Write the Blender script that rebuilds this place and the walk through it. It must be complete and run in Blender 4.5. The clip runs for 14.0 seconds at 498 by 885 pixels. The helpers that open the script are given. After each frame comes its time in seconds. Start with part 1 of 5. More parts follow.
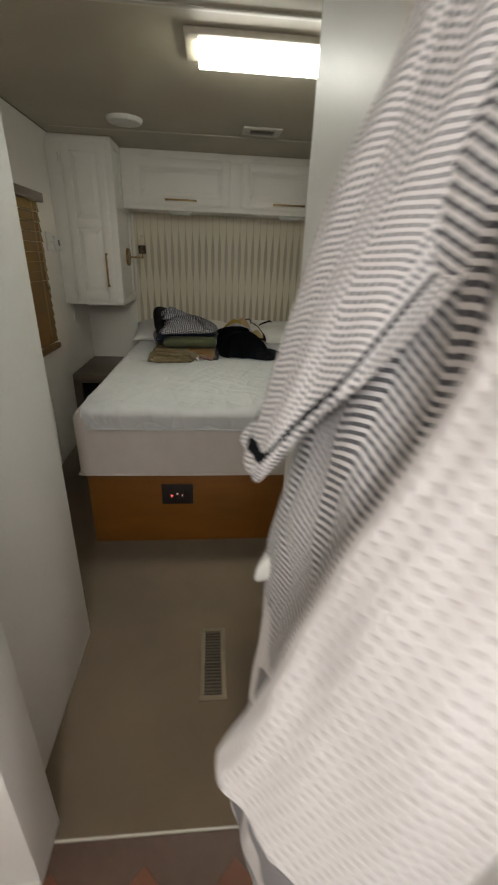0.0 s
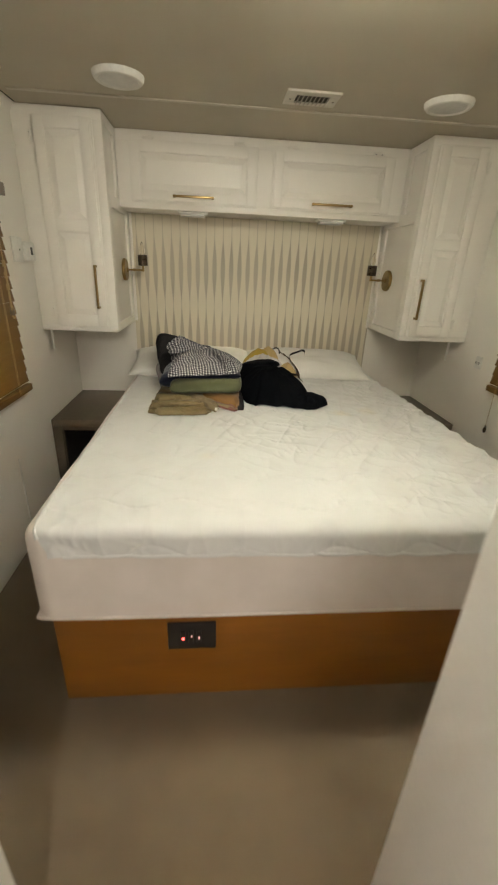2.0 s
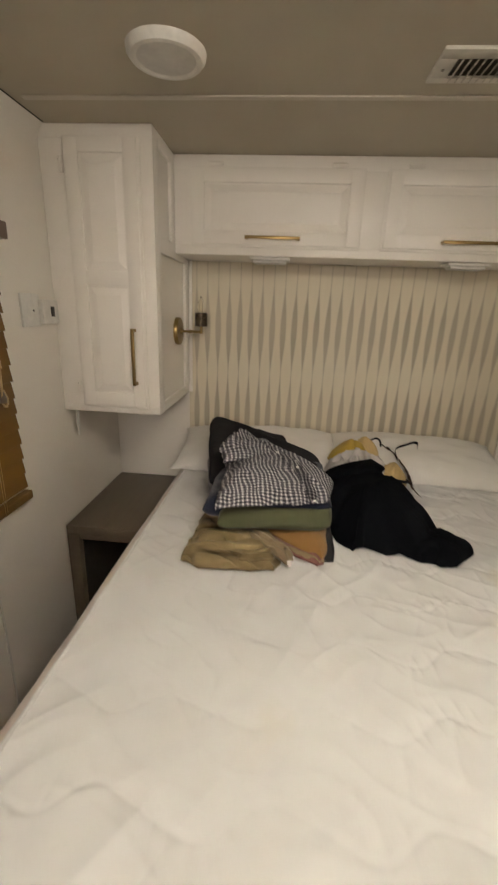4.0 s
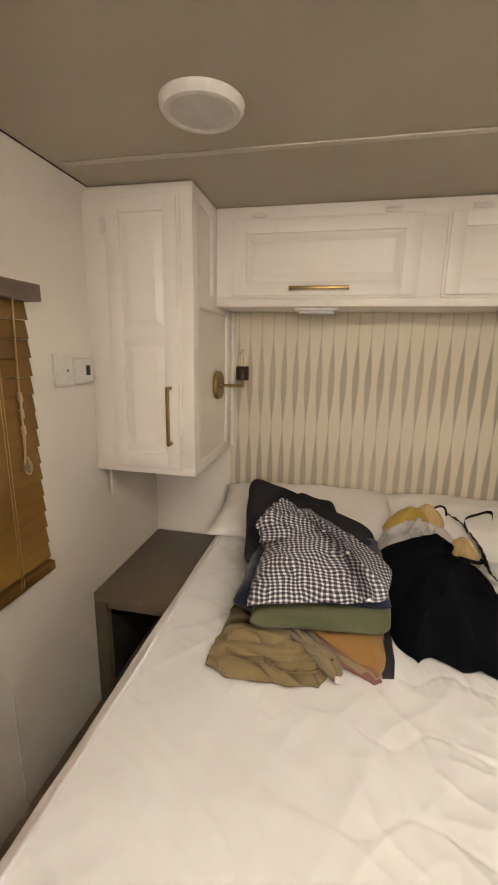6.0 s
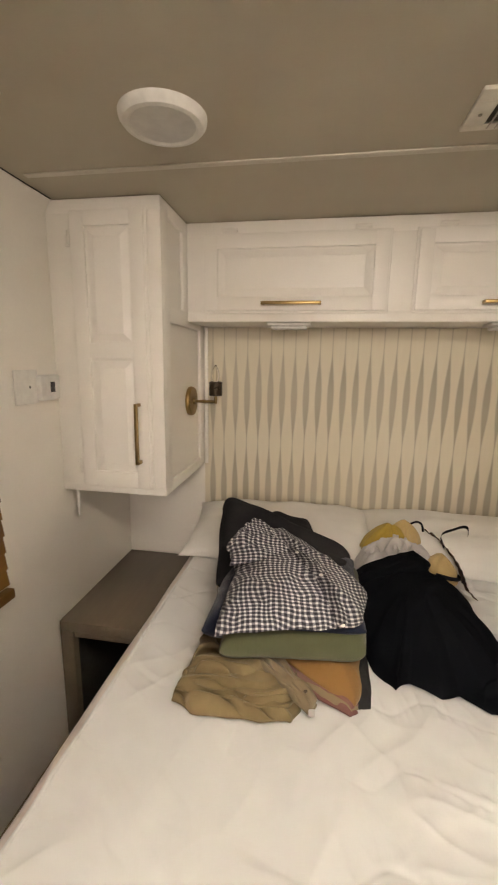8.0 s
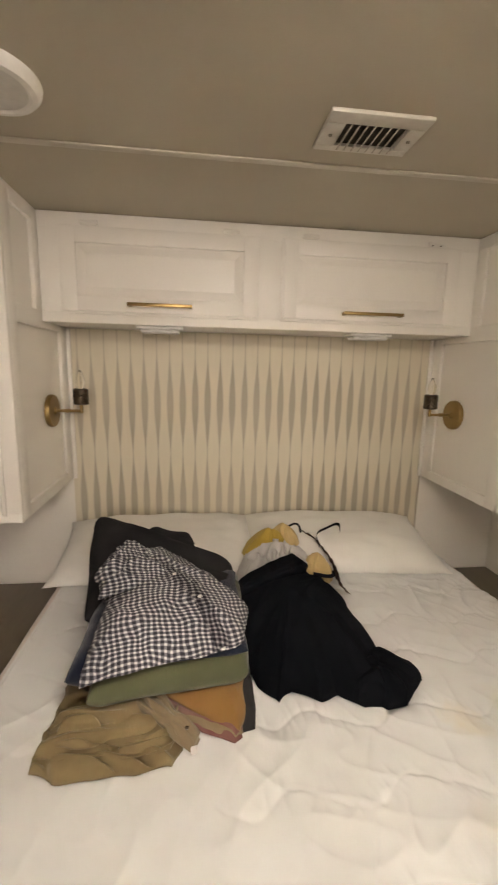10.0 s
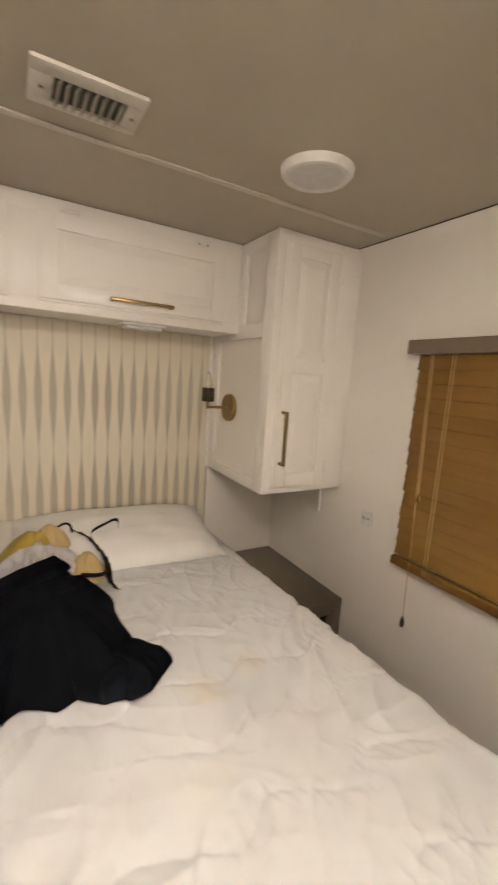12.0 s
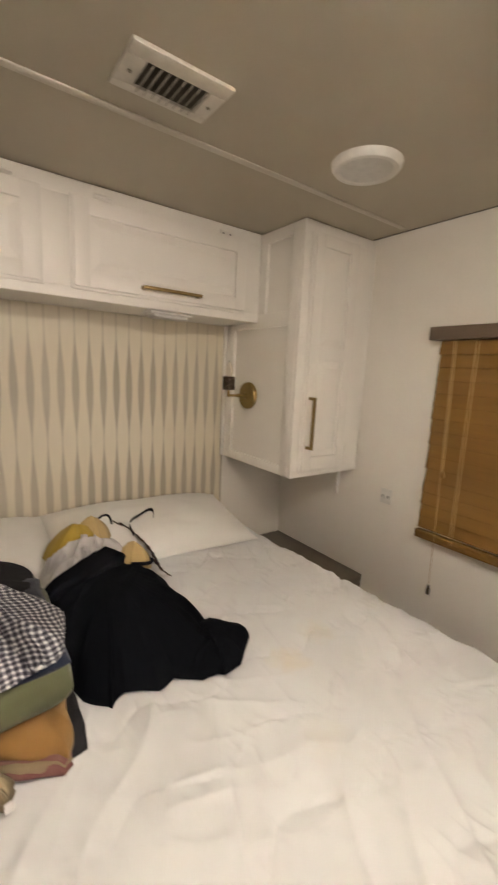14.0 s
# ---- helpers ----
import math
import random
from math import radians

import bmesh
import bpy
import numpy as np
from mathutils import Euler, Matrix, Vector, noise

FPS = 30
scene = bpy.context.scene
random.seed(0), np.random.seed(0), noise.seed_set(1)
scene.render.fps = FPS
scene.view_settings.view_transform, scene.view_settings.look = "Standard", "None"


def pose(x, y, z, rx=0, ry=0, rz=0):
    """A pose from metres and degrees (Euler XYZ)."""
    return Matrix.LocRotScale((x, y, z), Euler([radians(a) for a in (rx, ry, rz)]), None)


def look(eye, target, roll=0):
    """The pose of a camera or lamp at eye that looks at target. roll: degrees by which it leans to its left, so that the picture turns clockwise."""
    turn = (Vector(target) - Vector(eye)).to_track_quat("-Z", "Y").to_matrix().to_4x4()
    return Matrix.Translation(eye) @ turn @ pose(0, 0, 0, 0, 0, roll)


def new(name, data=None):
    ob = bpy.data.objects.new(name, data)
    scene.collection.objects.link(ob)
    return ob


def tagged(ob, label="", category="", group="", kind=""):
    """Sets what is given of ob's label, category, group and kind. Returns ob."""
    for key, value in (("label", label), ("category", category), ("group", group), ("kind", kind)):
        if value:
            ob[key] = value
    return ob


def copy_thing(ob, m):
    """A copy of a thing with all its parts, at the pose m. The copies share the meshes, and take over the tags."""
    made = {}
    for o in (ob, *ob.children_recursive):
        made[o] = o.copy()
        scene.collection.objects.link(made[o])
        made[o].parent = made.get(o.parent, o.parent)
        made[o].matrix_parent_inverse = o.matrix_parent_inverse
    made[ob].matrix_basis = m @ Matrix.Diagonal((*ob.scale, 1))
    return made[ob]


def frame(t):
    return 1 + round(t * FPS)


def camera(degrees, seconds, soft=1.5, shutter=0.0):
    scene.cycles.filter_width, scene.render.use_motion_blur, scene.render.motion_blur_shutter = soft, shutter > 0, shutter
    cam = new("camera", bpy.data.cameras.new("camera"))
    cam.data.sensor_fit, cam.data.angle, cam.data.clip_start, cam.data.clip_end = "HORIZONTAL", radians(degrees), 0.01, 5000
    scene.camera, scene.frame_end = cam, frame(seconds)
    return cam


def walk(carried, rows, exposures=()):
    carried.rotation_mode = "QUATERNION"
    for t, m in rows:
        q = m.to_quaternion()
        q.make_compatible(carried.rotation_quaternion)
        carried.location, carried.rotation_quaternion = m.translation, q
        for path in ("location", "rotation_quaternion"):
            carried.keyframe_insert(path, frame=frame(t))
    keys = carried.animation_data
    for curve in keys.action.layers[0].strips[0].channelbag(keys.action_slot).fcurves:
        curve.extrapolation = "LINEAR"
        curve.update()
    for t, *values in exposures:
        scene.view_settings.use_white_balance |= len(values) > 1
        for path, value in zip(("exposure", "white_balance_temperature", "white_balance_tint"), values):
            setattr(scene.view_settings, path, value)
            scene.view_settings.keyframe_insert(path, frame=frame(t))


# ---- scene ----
cam = camera(63.0, 14.0, soft=2.0, shutter=0.5)
PATH = [
    (0, (-0.167, -0.288, 1.306), (0.009, 1.526, 0.483), 2.3),
    (0.5, (-0.278, -0.129, 1.314), (-0.072, 1.675, 0.475), 1.6),
    (1, (-0.273, 0.071, 1.33), (-0.186, 1.907, 0.541), 1.0),
    (1.5, (-0.271, 0.256, 1.31), (-0.139, 2.097, 0.54), 1.8),
    (2, (-0.274, 0.467, 1.327), (-0.099, 2.296, 0.536), 2.6),
    (2.5, (-0.238, 0.718, 1.35), (-0.111, 2.544, 0.543), 2.9),
    (3, (-0.2, 0.9, 1.334), (-0.103, 2.741, 0.557), 3.3),
    (3.5, (-0.276, 1.078, 1.349), (-0.249, 2.945, 0.633), 3.1),
    (4, (-0.31, 1.235, 1.386), (-0.459, 3.131, 0.768), 2.3),
    (6.5, (-0.308, 1.422, 1.439), (-0.708, 3.333, 1.003), 1.1),
    (7, (-0.306, 1.434, 1.442), (-0.703, 3.348, 1.022), 1.0),
    (9.5, (-0.251, 1.506, 1.441), (-0.201, 3.476, 1.098), 1.3),
    (10, (-0.251, 1.524, 1.46), (-0.015, 3.477, 1.096), 1.4),
    (10.5, (-0.245, 1.531, 1.449), (0.203, 3.449, 1.103), 1.7),
    (11, (-0.205, 1.52, 1.431), (0.458, 3.381, 1.116), 2.2),
    (11.5, (-0.132, 1.505, 1.424), (0.71, 3.291, 1.111), 3.0),
    (12, (-0.041, 1.483, 1.422), (0.957, 3.187, 1.107), 3.8),
    (12.5, (0.079, 1.472, 1.423), (1.193, 3.102, 1.103), 4.3),
    (13, (0.005, 1.5, 1.398), (1.217, 3.052, 1.051), 4.6),
    (13.5, (-0.209, 1.537, 1.383), (1.072, 3.02, 0.984), 3.2),
    (14, (-0.29, 1.59, 1.391), (0.872, 3.181, 1.049), 2.8),
]

walk(cam, [(t, look(eye, target, roll)) for t, eye, target, roll in PATH],
     exposures=[(0, -1.30, 6250, 0), (0.5, -0.62, 6600, 0), (1.0, -0.36, 6850, -1), (2.0, -0.16, 7000, 0), (2.5, -0.10, 6950, 4), (3.5, -0.37, 6950, 8), (4.2, -0.38, 7150, 10), (6.5, 0.04, 7250, 12), (10, 0.03, 7150, 12), (11.5, 0.07, 7050, 13), (12.5, 0.10, 7050, 15), (13.5, 0.05, 7050, 13), (14, 0.02, 7050, 13)])

# ---------------------------------------------------------------- light
world = bpy.data.worlds.new("world")
scene.world = world
world.use_nodes = True
world.node_tree.nodes["Background"].inputs["Color"].default_value = (0.02, 0.02, 0.025, 1)
world.node_tree.nodes["Background"].inputs["Strength"].default_value = 0.2
LAMP_POWER = 62.0
HALL_POWER = 240.0

# plan: bedroom between the side walls, closets on both sides of the hall
XL, XR, YB, CEIL = -1.18, 1.18, 3.28, 1.95


# ---------------------------------------------------------------- materials
def material(name):
    m = bpy.data.materials.new(name)
    m.use_nodes = True
    return m, m.node_tree.nodes, m.node_tree.links, m.node_tree.nodes["Principled BSDF"]


def math_node(nodes, links, op, a, b=None, clamp=False):
    n = nodes.new("ShaderNodeMath")
    n.operation, n.use_clamp = op, clamp
    for k, v in enumerate((a, b)):
        if v is None:
            continue
        if isinstance(v, (int, float)):
            n.inputs[k].default_value = v
        else:
            links.new(v, n.inputs[k])
    return n.outputs[0]


def mix_colour(nodes, links, fac, a, b, blend="MIX"):
    n = nodes.new("ShaderNodeMix")
    n.data_type, n.blend_type = "RGBA", blend
    for socket, v in ((n.inputs[0], fac), (n.inputs[6], a), (n.inputs[7], b)):
        if isinstance(v, (int, float)):
            socket.default_value = v
        elif isinstance(v, tuple):
            socket.default_value = (*v, 1)
        else:
            links.new(v, socket)
    return n.outputs[2]


def place(nodes):
    return nodes.new("ShaderNodeNewGeometry").outputs["Position"]


def grain(nodes, links, scale, detail=4.0, stretch=(1, 1, 1), rough=0.55):
    m = nodes.new("ShaderNodeMapping")
    m.inputs["Scale"].default_value = stretch
    links.new(place(nodes), m.inputs["Vector"])
    n = nodes.new("ShaderNodeTexNoise")
    n.inputs["Scale"].default_value, n.inputs["Detail"].default_value, n.inputs["Roughness"].default_value = scale, detail, rough
    links.new(m.outputs[0], n.inputs["Vector"])
    return n.outputs["Fac"]


def ramp(nodes, links, fac, lo, hi):
    n = nodes.new("ShaderNodeMapRange")
    n.inputs["From Min"].default_value, n.inputs["From Max"].default_value = lo, hi
    links.new(fac, n.inputs["Value"])
    return n.outputs[0]


def bump(nodes, links, bsdf, height, strength, distance=0.002):
    b = nodes.new("ShaderNodeBump")
    b.inputs["Strength"].default_value, b.inputs["Distance"].default_value = strength, distance
    links.new(height, b.inputs["Height"])
    links.new(b.outputs[0], bsdf.inputs["Normal"])


def painted(name, colour, colour2, rough=0.45, scale=3.0, fine=220.0, strength=0.15, distance=0.0008, stretch=(1, 1, 1), metal=0.0, sheen=0.0, gloss=0.5):
    """A surface with broad stains, fine grain and relief."""
    m, nodes, links, bsdf = material(name)
    broad = ramp(nodes, links, grain(nodes, links, scale, 3.0), 0.3, 0.7)
    thin = ramp(nodes, links, grain(nodes, links, fine, 2.0, stretch), 0.25, 0.75)
    base = mix_colour(nodes, links, broad, colour, colour2)
    base = mix_colour(nodes, links, math_node(nodes, links, "MULTIPLY", thin, 0.14), base, tuple(c * 0.82 for c in colour))
    links.new(base, bsdf.inputs["Base Color"])
    r = math_node(nodes, links, "ADD", math_node(nodes, links, "MULTIPLY", broad, 0.12), rough - 0.06)
    links.new(r, bsdf.inputs["Roughness"])
    bsdf.inputs["Metallic"].default_value = metal
    bsdf.inputs["Sheen Weight"].default_value = sheen
    bsdf.inputs["Specular IOR Level"].default_value = gloss
    bump(nodes, links, bsdf, thin, strength, distance)
    return m


def cloth(name, colour, colour2=None, fine=900.0, rough=0.9, strength=0.4, sheen=0.15):
    return painted(name, colour, colour2 or tuple(c * 0.85 for c in colour), rough, 9.0, fine, strength, 0.0008, sheen=sheen, gloss=0.12)


def wood(name, colour, colour2, stretch, rough=0.4, scale=6.0):
    m, nodes, links, bsdf = material(name)
    fibre = grain(nodes, links, 60.0, 5.0, stretch, 0.6)
    figure = grain(nodes, links, scale, 3.0, tuple(0.25 + 0.75 * c for c in stretch), 0.5)
    base = mix_colour(nodes, links, ramp(nodes, links, figure, 0.3, 0.7), colour, colour2)
    base = mix_colour(nodes, links, math_node(nodes, links, "MULTIPLY", ramp(nodes, links, fibre, 0.35, 0.75), 0.35), base, tuple(c * 0.55 for c in colour))
    links.new(base, bsdf.inputs["Base Color"])
    bsdf.inputs["Roughness"].default_value = rough
    bump(nodes, links, bsdf, fibre, 0.2, 0.0006)
    return m


def plain(name, colour, rough=0.5, metal=0.0):
    m, nodes, links, bsdf = material(name)
    n = grain(nodes, links, 40.0, 3.0)
    links.new(mix_colour(nodes, links, ramp(nodes, links, n, 0.3, 0.7), colour, tuple(c * 0.88 for c in colour)), bsdf.inputs["Base Color"])
    links.new(math_node(nodes, links, "ADD", math_node(nodes, links, "MULTIPLY", n, 0.16), rough - 0.08), bsdf.inputs["Roughness"])
    bsdf.inputs["Metallic"].default_value = metal
    return m


def glowing(name, colour, strength):
    m, nodes, links, bsdf = material(name)
    bsdf.inputs["Base Color"].default_value = (0.8, 0.8, 0.78, 1)
    bsdf.inputs["Emission Color"].default_value = (*colour, 1)
    bsdf.inputs["Emission Strength"].default_value = strength
    return m


CABINET = painted("cabinet_paint", (0.895, 0.858, 0.80), (0.88, 0.843, 0.785), 0.36, 2.5, 160.0, 0.10, 0.0006)
WALL = painted("wall_vinyl", (0.885, 0.845, 0.78), (0.85, 0.81, 0.745), 0.5, 2.2, 130.0, 0.2, 0.0008)
HALL_WALL = painted("hall_wall_paint", (0.88, 0.86, 0.84), (0.87, 0.85, 0.825), 0.60, 1.2, 90.0, 0.12, 0.0006)
CEILING = painted("ceiling_vinyl", (0.50, 0.452, 0.358), (0.455, 0.408, 0.322), 0.65, 2.0, 260.0, 0.3, 0.0008)
STRIP = painted("ceiling_strip", (0.60, 0.56, 0.48), (0.55, 0.51, 0.43), 0.45)
CARPET = painted("carpet_pile", (0.225, 0.156, 0.082), (0.145, 0.099, 0.051), 0.97, 2.6, 420.0, 1.0, 0.004, sheen=0.2)
BASE_WOOD = wood("bed_base_veneer", (0.25, 0.094, 0.010), (0.185, 0.066, 0.007), (0.08, 1, 1), 0.45)
TAUPE_WOOD = wood("taupe_wood", (0.150, 0.116, 0.080), (0.115, 0.088, 0.061), (1, 0.08, 1), 0.45)
# near-black for the painted shade in the cubbies, and for the ceiling seam
SHADE_AND_SEAM_DARK = plain("cubby_shade_and_seam", (0.022, 0.018, 0.015), 0.7)
BLIND_WOOD = wood("blind_wood", (0.190, 0.092, 0.0135), (0.150, 0.071, 0.010), (1, 0.06, 1), 0.55)
VALANCE = wood("valance_wood", (0.20, 0.14, 0.10), (0.16, 0.115, 0.08), (1, 0.06, 1), 0.4)
BRASS = painted("brushed_brass", (0.36, 0.25, 0.105), (0.29, 0.20, 0.08), 0.33, 12.0, 500.0, 0.1, 0.0003, metal=1.0)
BRONZE = plain("dark_bronze", (0.075, 0.055, 0.035), 0.28, 0.75)
PLASTIC = plain("white_plastic", (0.81, 0.79, 0.745), 0.4)
DIFFUSER = plain("frosted_diffuser", (0.70, 0.685, 0.65), 0.35)
IVORY = plain("ivory_metal", (0.60, 0.55, 0.46), 0.4)
BLACK_PLASTIC = plain("black_plastic", (0.018, 0.016, 0.015), 0.35)
DUCT = plain("duct_dark", (0.03, 0.027, 0.024), 0.8)
STEEL = plain("screw_steel", (0.32, 0.29, 0.24), 0.35, 0.9)
CORD = cloth("blind_cord", (0.46, 0.32, 0.17), fine=1500.0)
SHEET = cloth("mattress_sheet", (0.66, 0.59, 0.55), (0.61, 0.545, 0.50), fine=1200.0, strength=0.2)
PILLOW = cloth("pillow_cotton", (0.76, 0.74, 0.70), (0.72, 0.70, 0.66), fine=1300.0, strength=0.2)
CHARCOAL = cloth("charcoal_cloth", (0.019, 0.018, 0.019), (0.013, 0.0125, 0.014), sheen=0.0)
BLACK_CLOTH = cloth("black_cloth", (0.0035, 0.004, 0.005), (0.0025, 0.003, 0.004), sheen=0.0)
GREEN = cloth("olive_green_cloth", (0.066, 0.070, 0.036))
KHAKI = cloth("khaki_twill", (0.168, 0.124, 0.062), (0.11, 0.081, 0.040))
TAN = cloth("tan_twill", (0.16, 0.123, 0.074))
RUST = cloth("rust_brown_cloth", (0.165, 0.086, 0.026))
DENIM = cloth("navy_denim", (0.007, 0.010, 0.022))
YELLOW = cloth("mustard_cloth", (0.40, 0.28, 0.05), (0.34, 0.23, 0.04))
BEIGE = cloth("beige_cup_cloth", (0.48, 0.35, 0.16))
GREYLACE = cloth("grey_sheer_cloth", (0.50, 0.475, 0.46), (0.40, 0.38, 0.375))
for weave, gloss in ((CHARCOAL, 0.06), (BLACK_CLOTH, 0.02)):
    weave.node_tree.nodes["Principled BSDF"].inputs["Specular IOR Level"].default_value = gloss
PLAID_RED = cloth("red_plaid_edge", (0.10, 0.028, 0.026), (0.16, 0.10, 0.085), fine=120.0)
LACE = painted("purple_lace", (0.012, 0.006, 0.020), (0.16, 0.10, 0.055), 0.9, 70.0, 600.0, 0.4, 0.001, gloss=0.1)
PIPING = cloth("black_piping", (0.008, 0.008, 0.011), sheen=0.0)
LED_RED = glowing("red_led", (1.0, 0.02, 0.03), 6.0)
LED_PALE = glowing("pale_led", (1.0, 0.35, 0.4), 1.6)
LENS = glowing("lit_lens", (1.0, 0.93, 0.87), LAMP_POWER)
LENS_LONG = glowing("lens_long_side", (1.0, 0.93, 0.84), LAMP_POWER * 1.3)
LENS_SOUTH = glowing("lens_hall_side", (1.0, 0.93, 0.87), LAMP_POWER * 1.0)
LENS_SIDE = glowing("lens_end", (1.0, 0.92, 0.75), LAMP_POWER * 0.9)
HALL_LENS = glowing("hall_lit_lens", (1.0, 0.93, 0.93), HALL_POWER)


def bulb_glass():
    m, nodes, links, bsdf = material("bulb_glass")
    bsdf.inputs["Transmission Weight"].default_value = 1.0
    bsdf.inputs["Roughness"].default_value = 0.03
    bsdf.inputs["IOR"].default_value = 1.2
    bsdf.inputs["Base Color"].default_value = (1.0, 0.97, 0.92, 1)
    return m


GLASS = bulb_glass()


def wallpaper():
    """Cream paper with columns of grey spindles, each thin at its ends."""
    m, nodes, links, bsdf = material("spindle_wallpaper")
    xyz = nodes.new("ShaderNodeSeparateXYZ")
    links.new(place(nodes), xyz.inputs[0])
    M = lambda op, a, b=None, clamp=False: math_node(nodes, links, op, a, b, clamp)
    u = M("ADD", M("DIVIDE", M("ADD", xyz.outputs[0], 0.749), 0.0527), 100.5)
    d = M("ABSOLUTE", M("SUBTRACT", M("FRACT", u), 0.5))
    wobble = grain(nodes, links, 7.0, 2.0)
    phase = M("MULTIPLY", M("ADD", xyz.outputs[2], M("MULTIPLY", M("SUBTRACT", wobble, 0.5), 0.05)), math.pi / 0.43)
    s = M("ABSOLUTE", M("SINE", M("SUBTRACT", phase, 1.083 * math.pi / 0.43)))
    s = M("MULTIPLY", s, M("LESS_THAN", phase, 1.513 * math.pi / 0.43))
    w = M("ADD", M("MULTIPLY", M("POWER", s, 1.6), 0.245), 0.028)
    edge = M("SUBTRACT", w, d)
    fac = ramp(nodes, links, edge, -0.05, 0.07)
    tone = ramp(nodes, links, grain(nodes, links, 2.2, 2.0), 0.3, 0.7)
    grey = mix_colour(nodes, links, tone, (0.375, 0.332, 0.258), (0.50, 0.447, 0.355))
    core = ramp(nodes, links, M("SUBTRACT", 0.06, d), 0.0, 0.05)
    grey = mix_colour(nodes, links, M("MULTIPLY", core, M("MULTIPLY", M("SUBTRACT", 1.0, s), 0.35)), grey, (0.30, 0.26, 0.20))
    cream = mix_colour(nodes, links, grain(nodes, links, 90.0, 3.0, (1, 1, 0.1)), (0.72, 0.655, 0.525), (0.67, 0.605, 0.475))
    links.new(mix_colour(nodes, links, fac, cream, grey), bsdf.inputs["Base Color"])
    bsdf.inputs["Roughness"].default_value = 0.6
    bump(nodes, links, bsdf, grain(nodes, links, 200.0, 2.0, (1, 1, 0.2)), 0.15, 0.0006)
    return m


def gingham():
    m, nodes, links, bsdf = material("gingham_cotton")
    warp = nodes.new("ShaderNodeTexNoise")
    warp.inputs["Scale"].default_value = 9.0
    links.new(place(nodes), warp.inputs["Vector"])
    bend = nodes.new("ShaderNodeMix")
    bend.data_type = "VECTOR"
    bend.inputs[0].default_value = 0.045
    links.new(place(nodes), bend.inputs[4])
    links.new(warp.outputs["Color"], bend.inputs[5])
    xyz = nodes.new("ShaderNodeSeparateXYZ")
    links.new(bend.outputs[1], xyz.inputs[0])
    M = lambda op, a, b=None, clamp=False: math_node(nodes, links, op, a, b, clamp)
    a = M("ADD", M("MULTIPLY", xyz.outputs[0], 0.97), M("MULTIPLY", xyz.outputs[1], 0.25))
    b = M("SUBTRACT", M("ADD", xyz.outputs[1], xyz.outputs[2]), M("MULTIPLY", xyz.outputs[0], 0.12))
    band = lambda v: ramp(nodes, links, M("SINE", M("MULTIPLY", v, 2 * math.pi / 0.0120)), -0.6, 0.05)
    total = M("ADD", band(a), band(b))
    base = mix_colour(nodes, links, M("MULTIPLY", total, 1.0, True), (0.47, 0.458, 0.45), (0.12, 0.117, 0.132))
    base = mix_colour(nodes, links, M("SUBTRACT", total, 1.0, True), base, (0.010, 0.010, 0.016))
    links.new(base, bsdf.inputs["Base Color"])
    bsdf.inputs["Roughness"].default_value = 0.9
    bump(nodes, links, bsdf, grain(nodes, links, 900.0, 2.0), 0.3, 0.0006)
    return m


def robe_knit(name, dots, pitch, dark):
    """Fine zigzag stripes above, large grey and white shapes towards the hem."""
    m, nodes, links, bsdf = material(name)
    xyz = nodes.new("ShaderNodeSeparateXYZ")
    links.new(place(nodes), xyz.inputs[0])
    M = lambda op, a, b=None, clamp=False: math_node(nodes, links, op, a, b, clamp)
    zig = M("MULTIPLY", M("PINGPONG", M("ADD", M("ADD", xyz.outputs[1], 2.0), M("MULTIPLY", grain(nodes, links, 6.0, 1.0), 0.05)), 0.034), 0.42)
    v = M("ADD", M("ADD", xyz.outputs[2], zig), M("MULTIPLY", xyz.outputs[0], 0.5))
    v = M("ADD", v, M("MULTIPLY", grain(nodes, links, 8.0, 2.0), 0.02))
    stripe = ramp(nodes, links, M("SINE", M("MULTIPLY", v, 2 * math.pi / pitch)), -0.4, 0.4)
    across = M("ADD", M("MULTIPLY", xyz.outputs[1], 0.8), M("MULTIPLY", xyz.outputs[0], -0.6))
    gap = ramp(nodes, links, M("SINE", M("MULTIPLY", M("ADD", across, M("MULTIPLY", v, 0.35)), 2 * math.pi / pitch)), -0.5, 0.2)
    stripe = M("MULTIPLY", stripe, M("ADD", M("MULTIPLY", gap, dots), 1.0 - dots))
    stripes = mix_colour(nodes, links, stripe, (0.68, 0.645, 0.64), dark)
    blob = ramp(nodes, links, grain(nodes, links, 9.0, 0.5), 0.49, 0.51)
    blobs = mix_colour(nodes, links, blob, (0.70, 0.66, 0.65), (0.20, 0.18, 0.19))
    edge = ramp(nodes, links, M("ADD", xyz.outputs[2], M("MULTIPLY", grain(nodes, links, 7.0, 0.5), 0.25)), 0.955, 0.945)
    links.new(mix_colour(nodes, links, edge, stripes, blobs), bsdf.inputs["Base Color"])
    bsdf.inputs["Roughness"].default_value = 0.95
    bsdf.inputs["Sheen Weight"].default_value = 0.2
    bump(nodes, links, bsdf, stripe, 0.5, 0.0015)
    return m


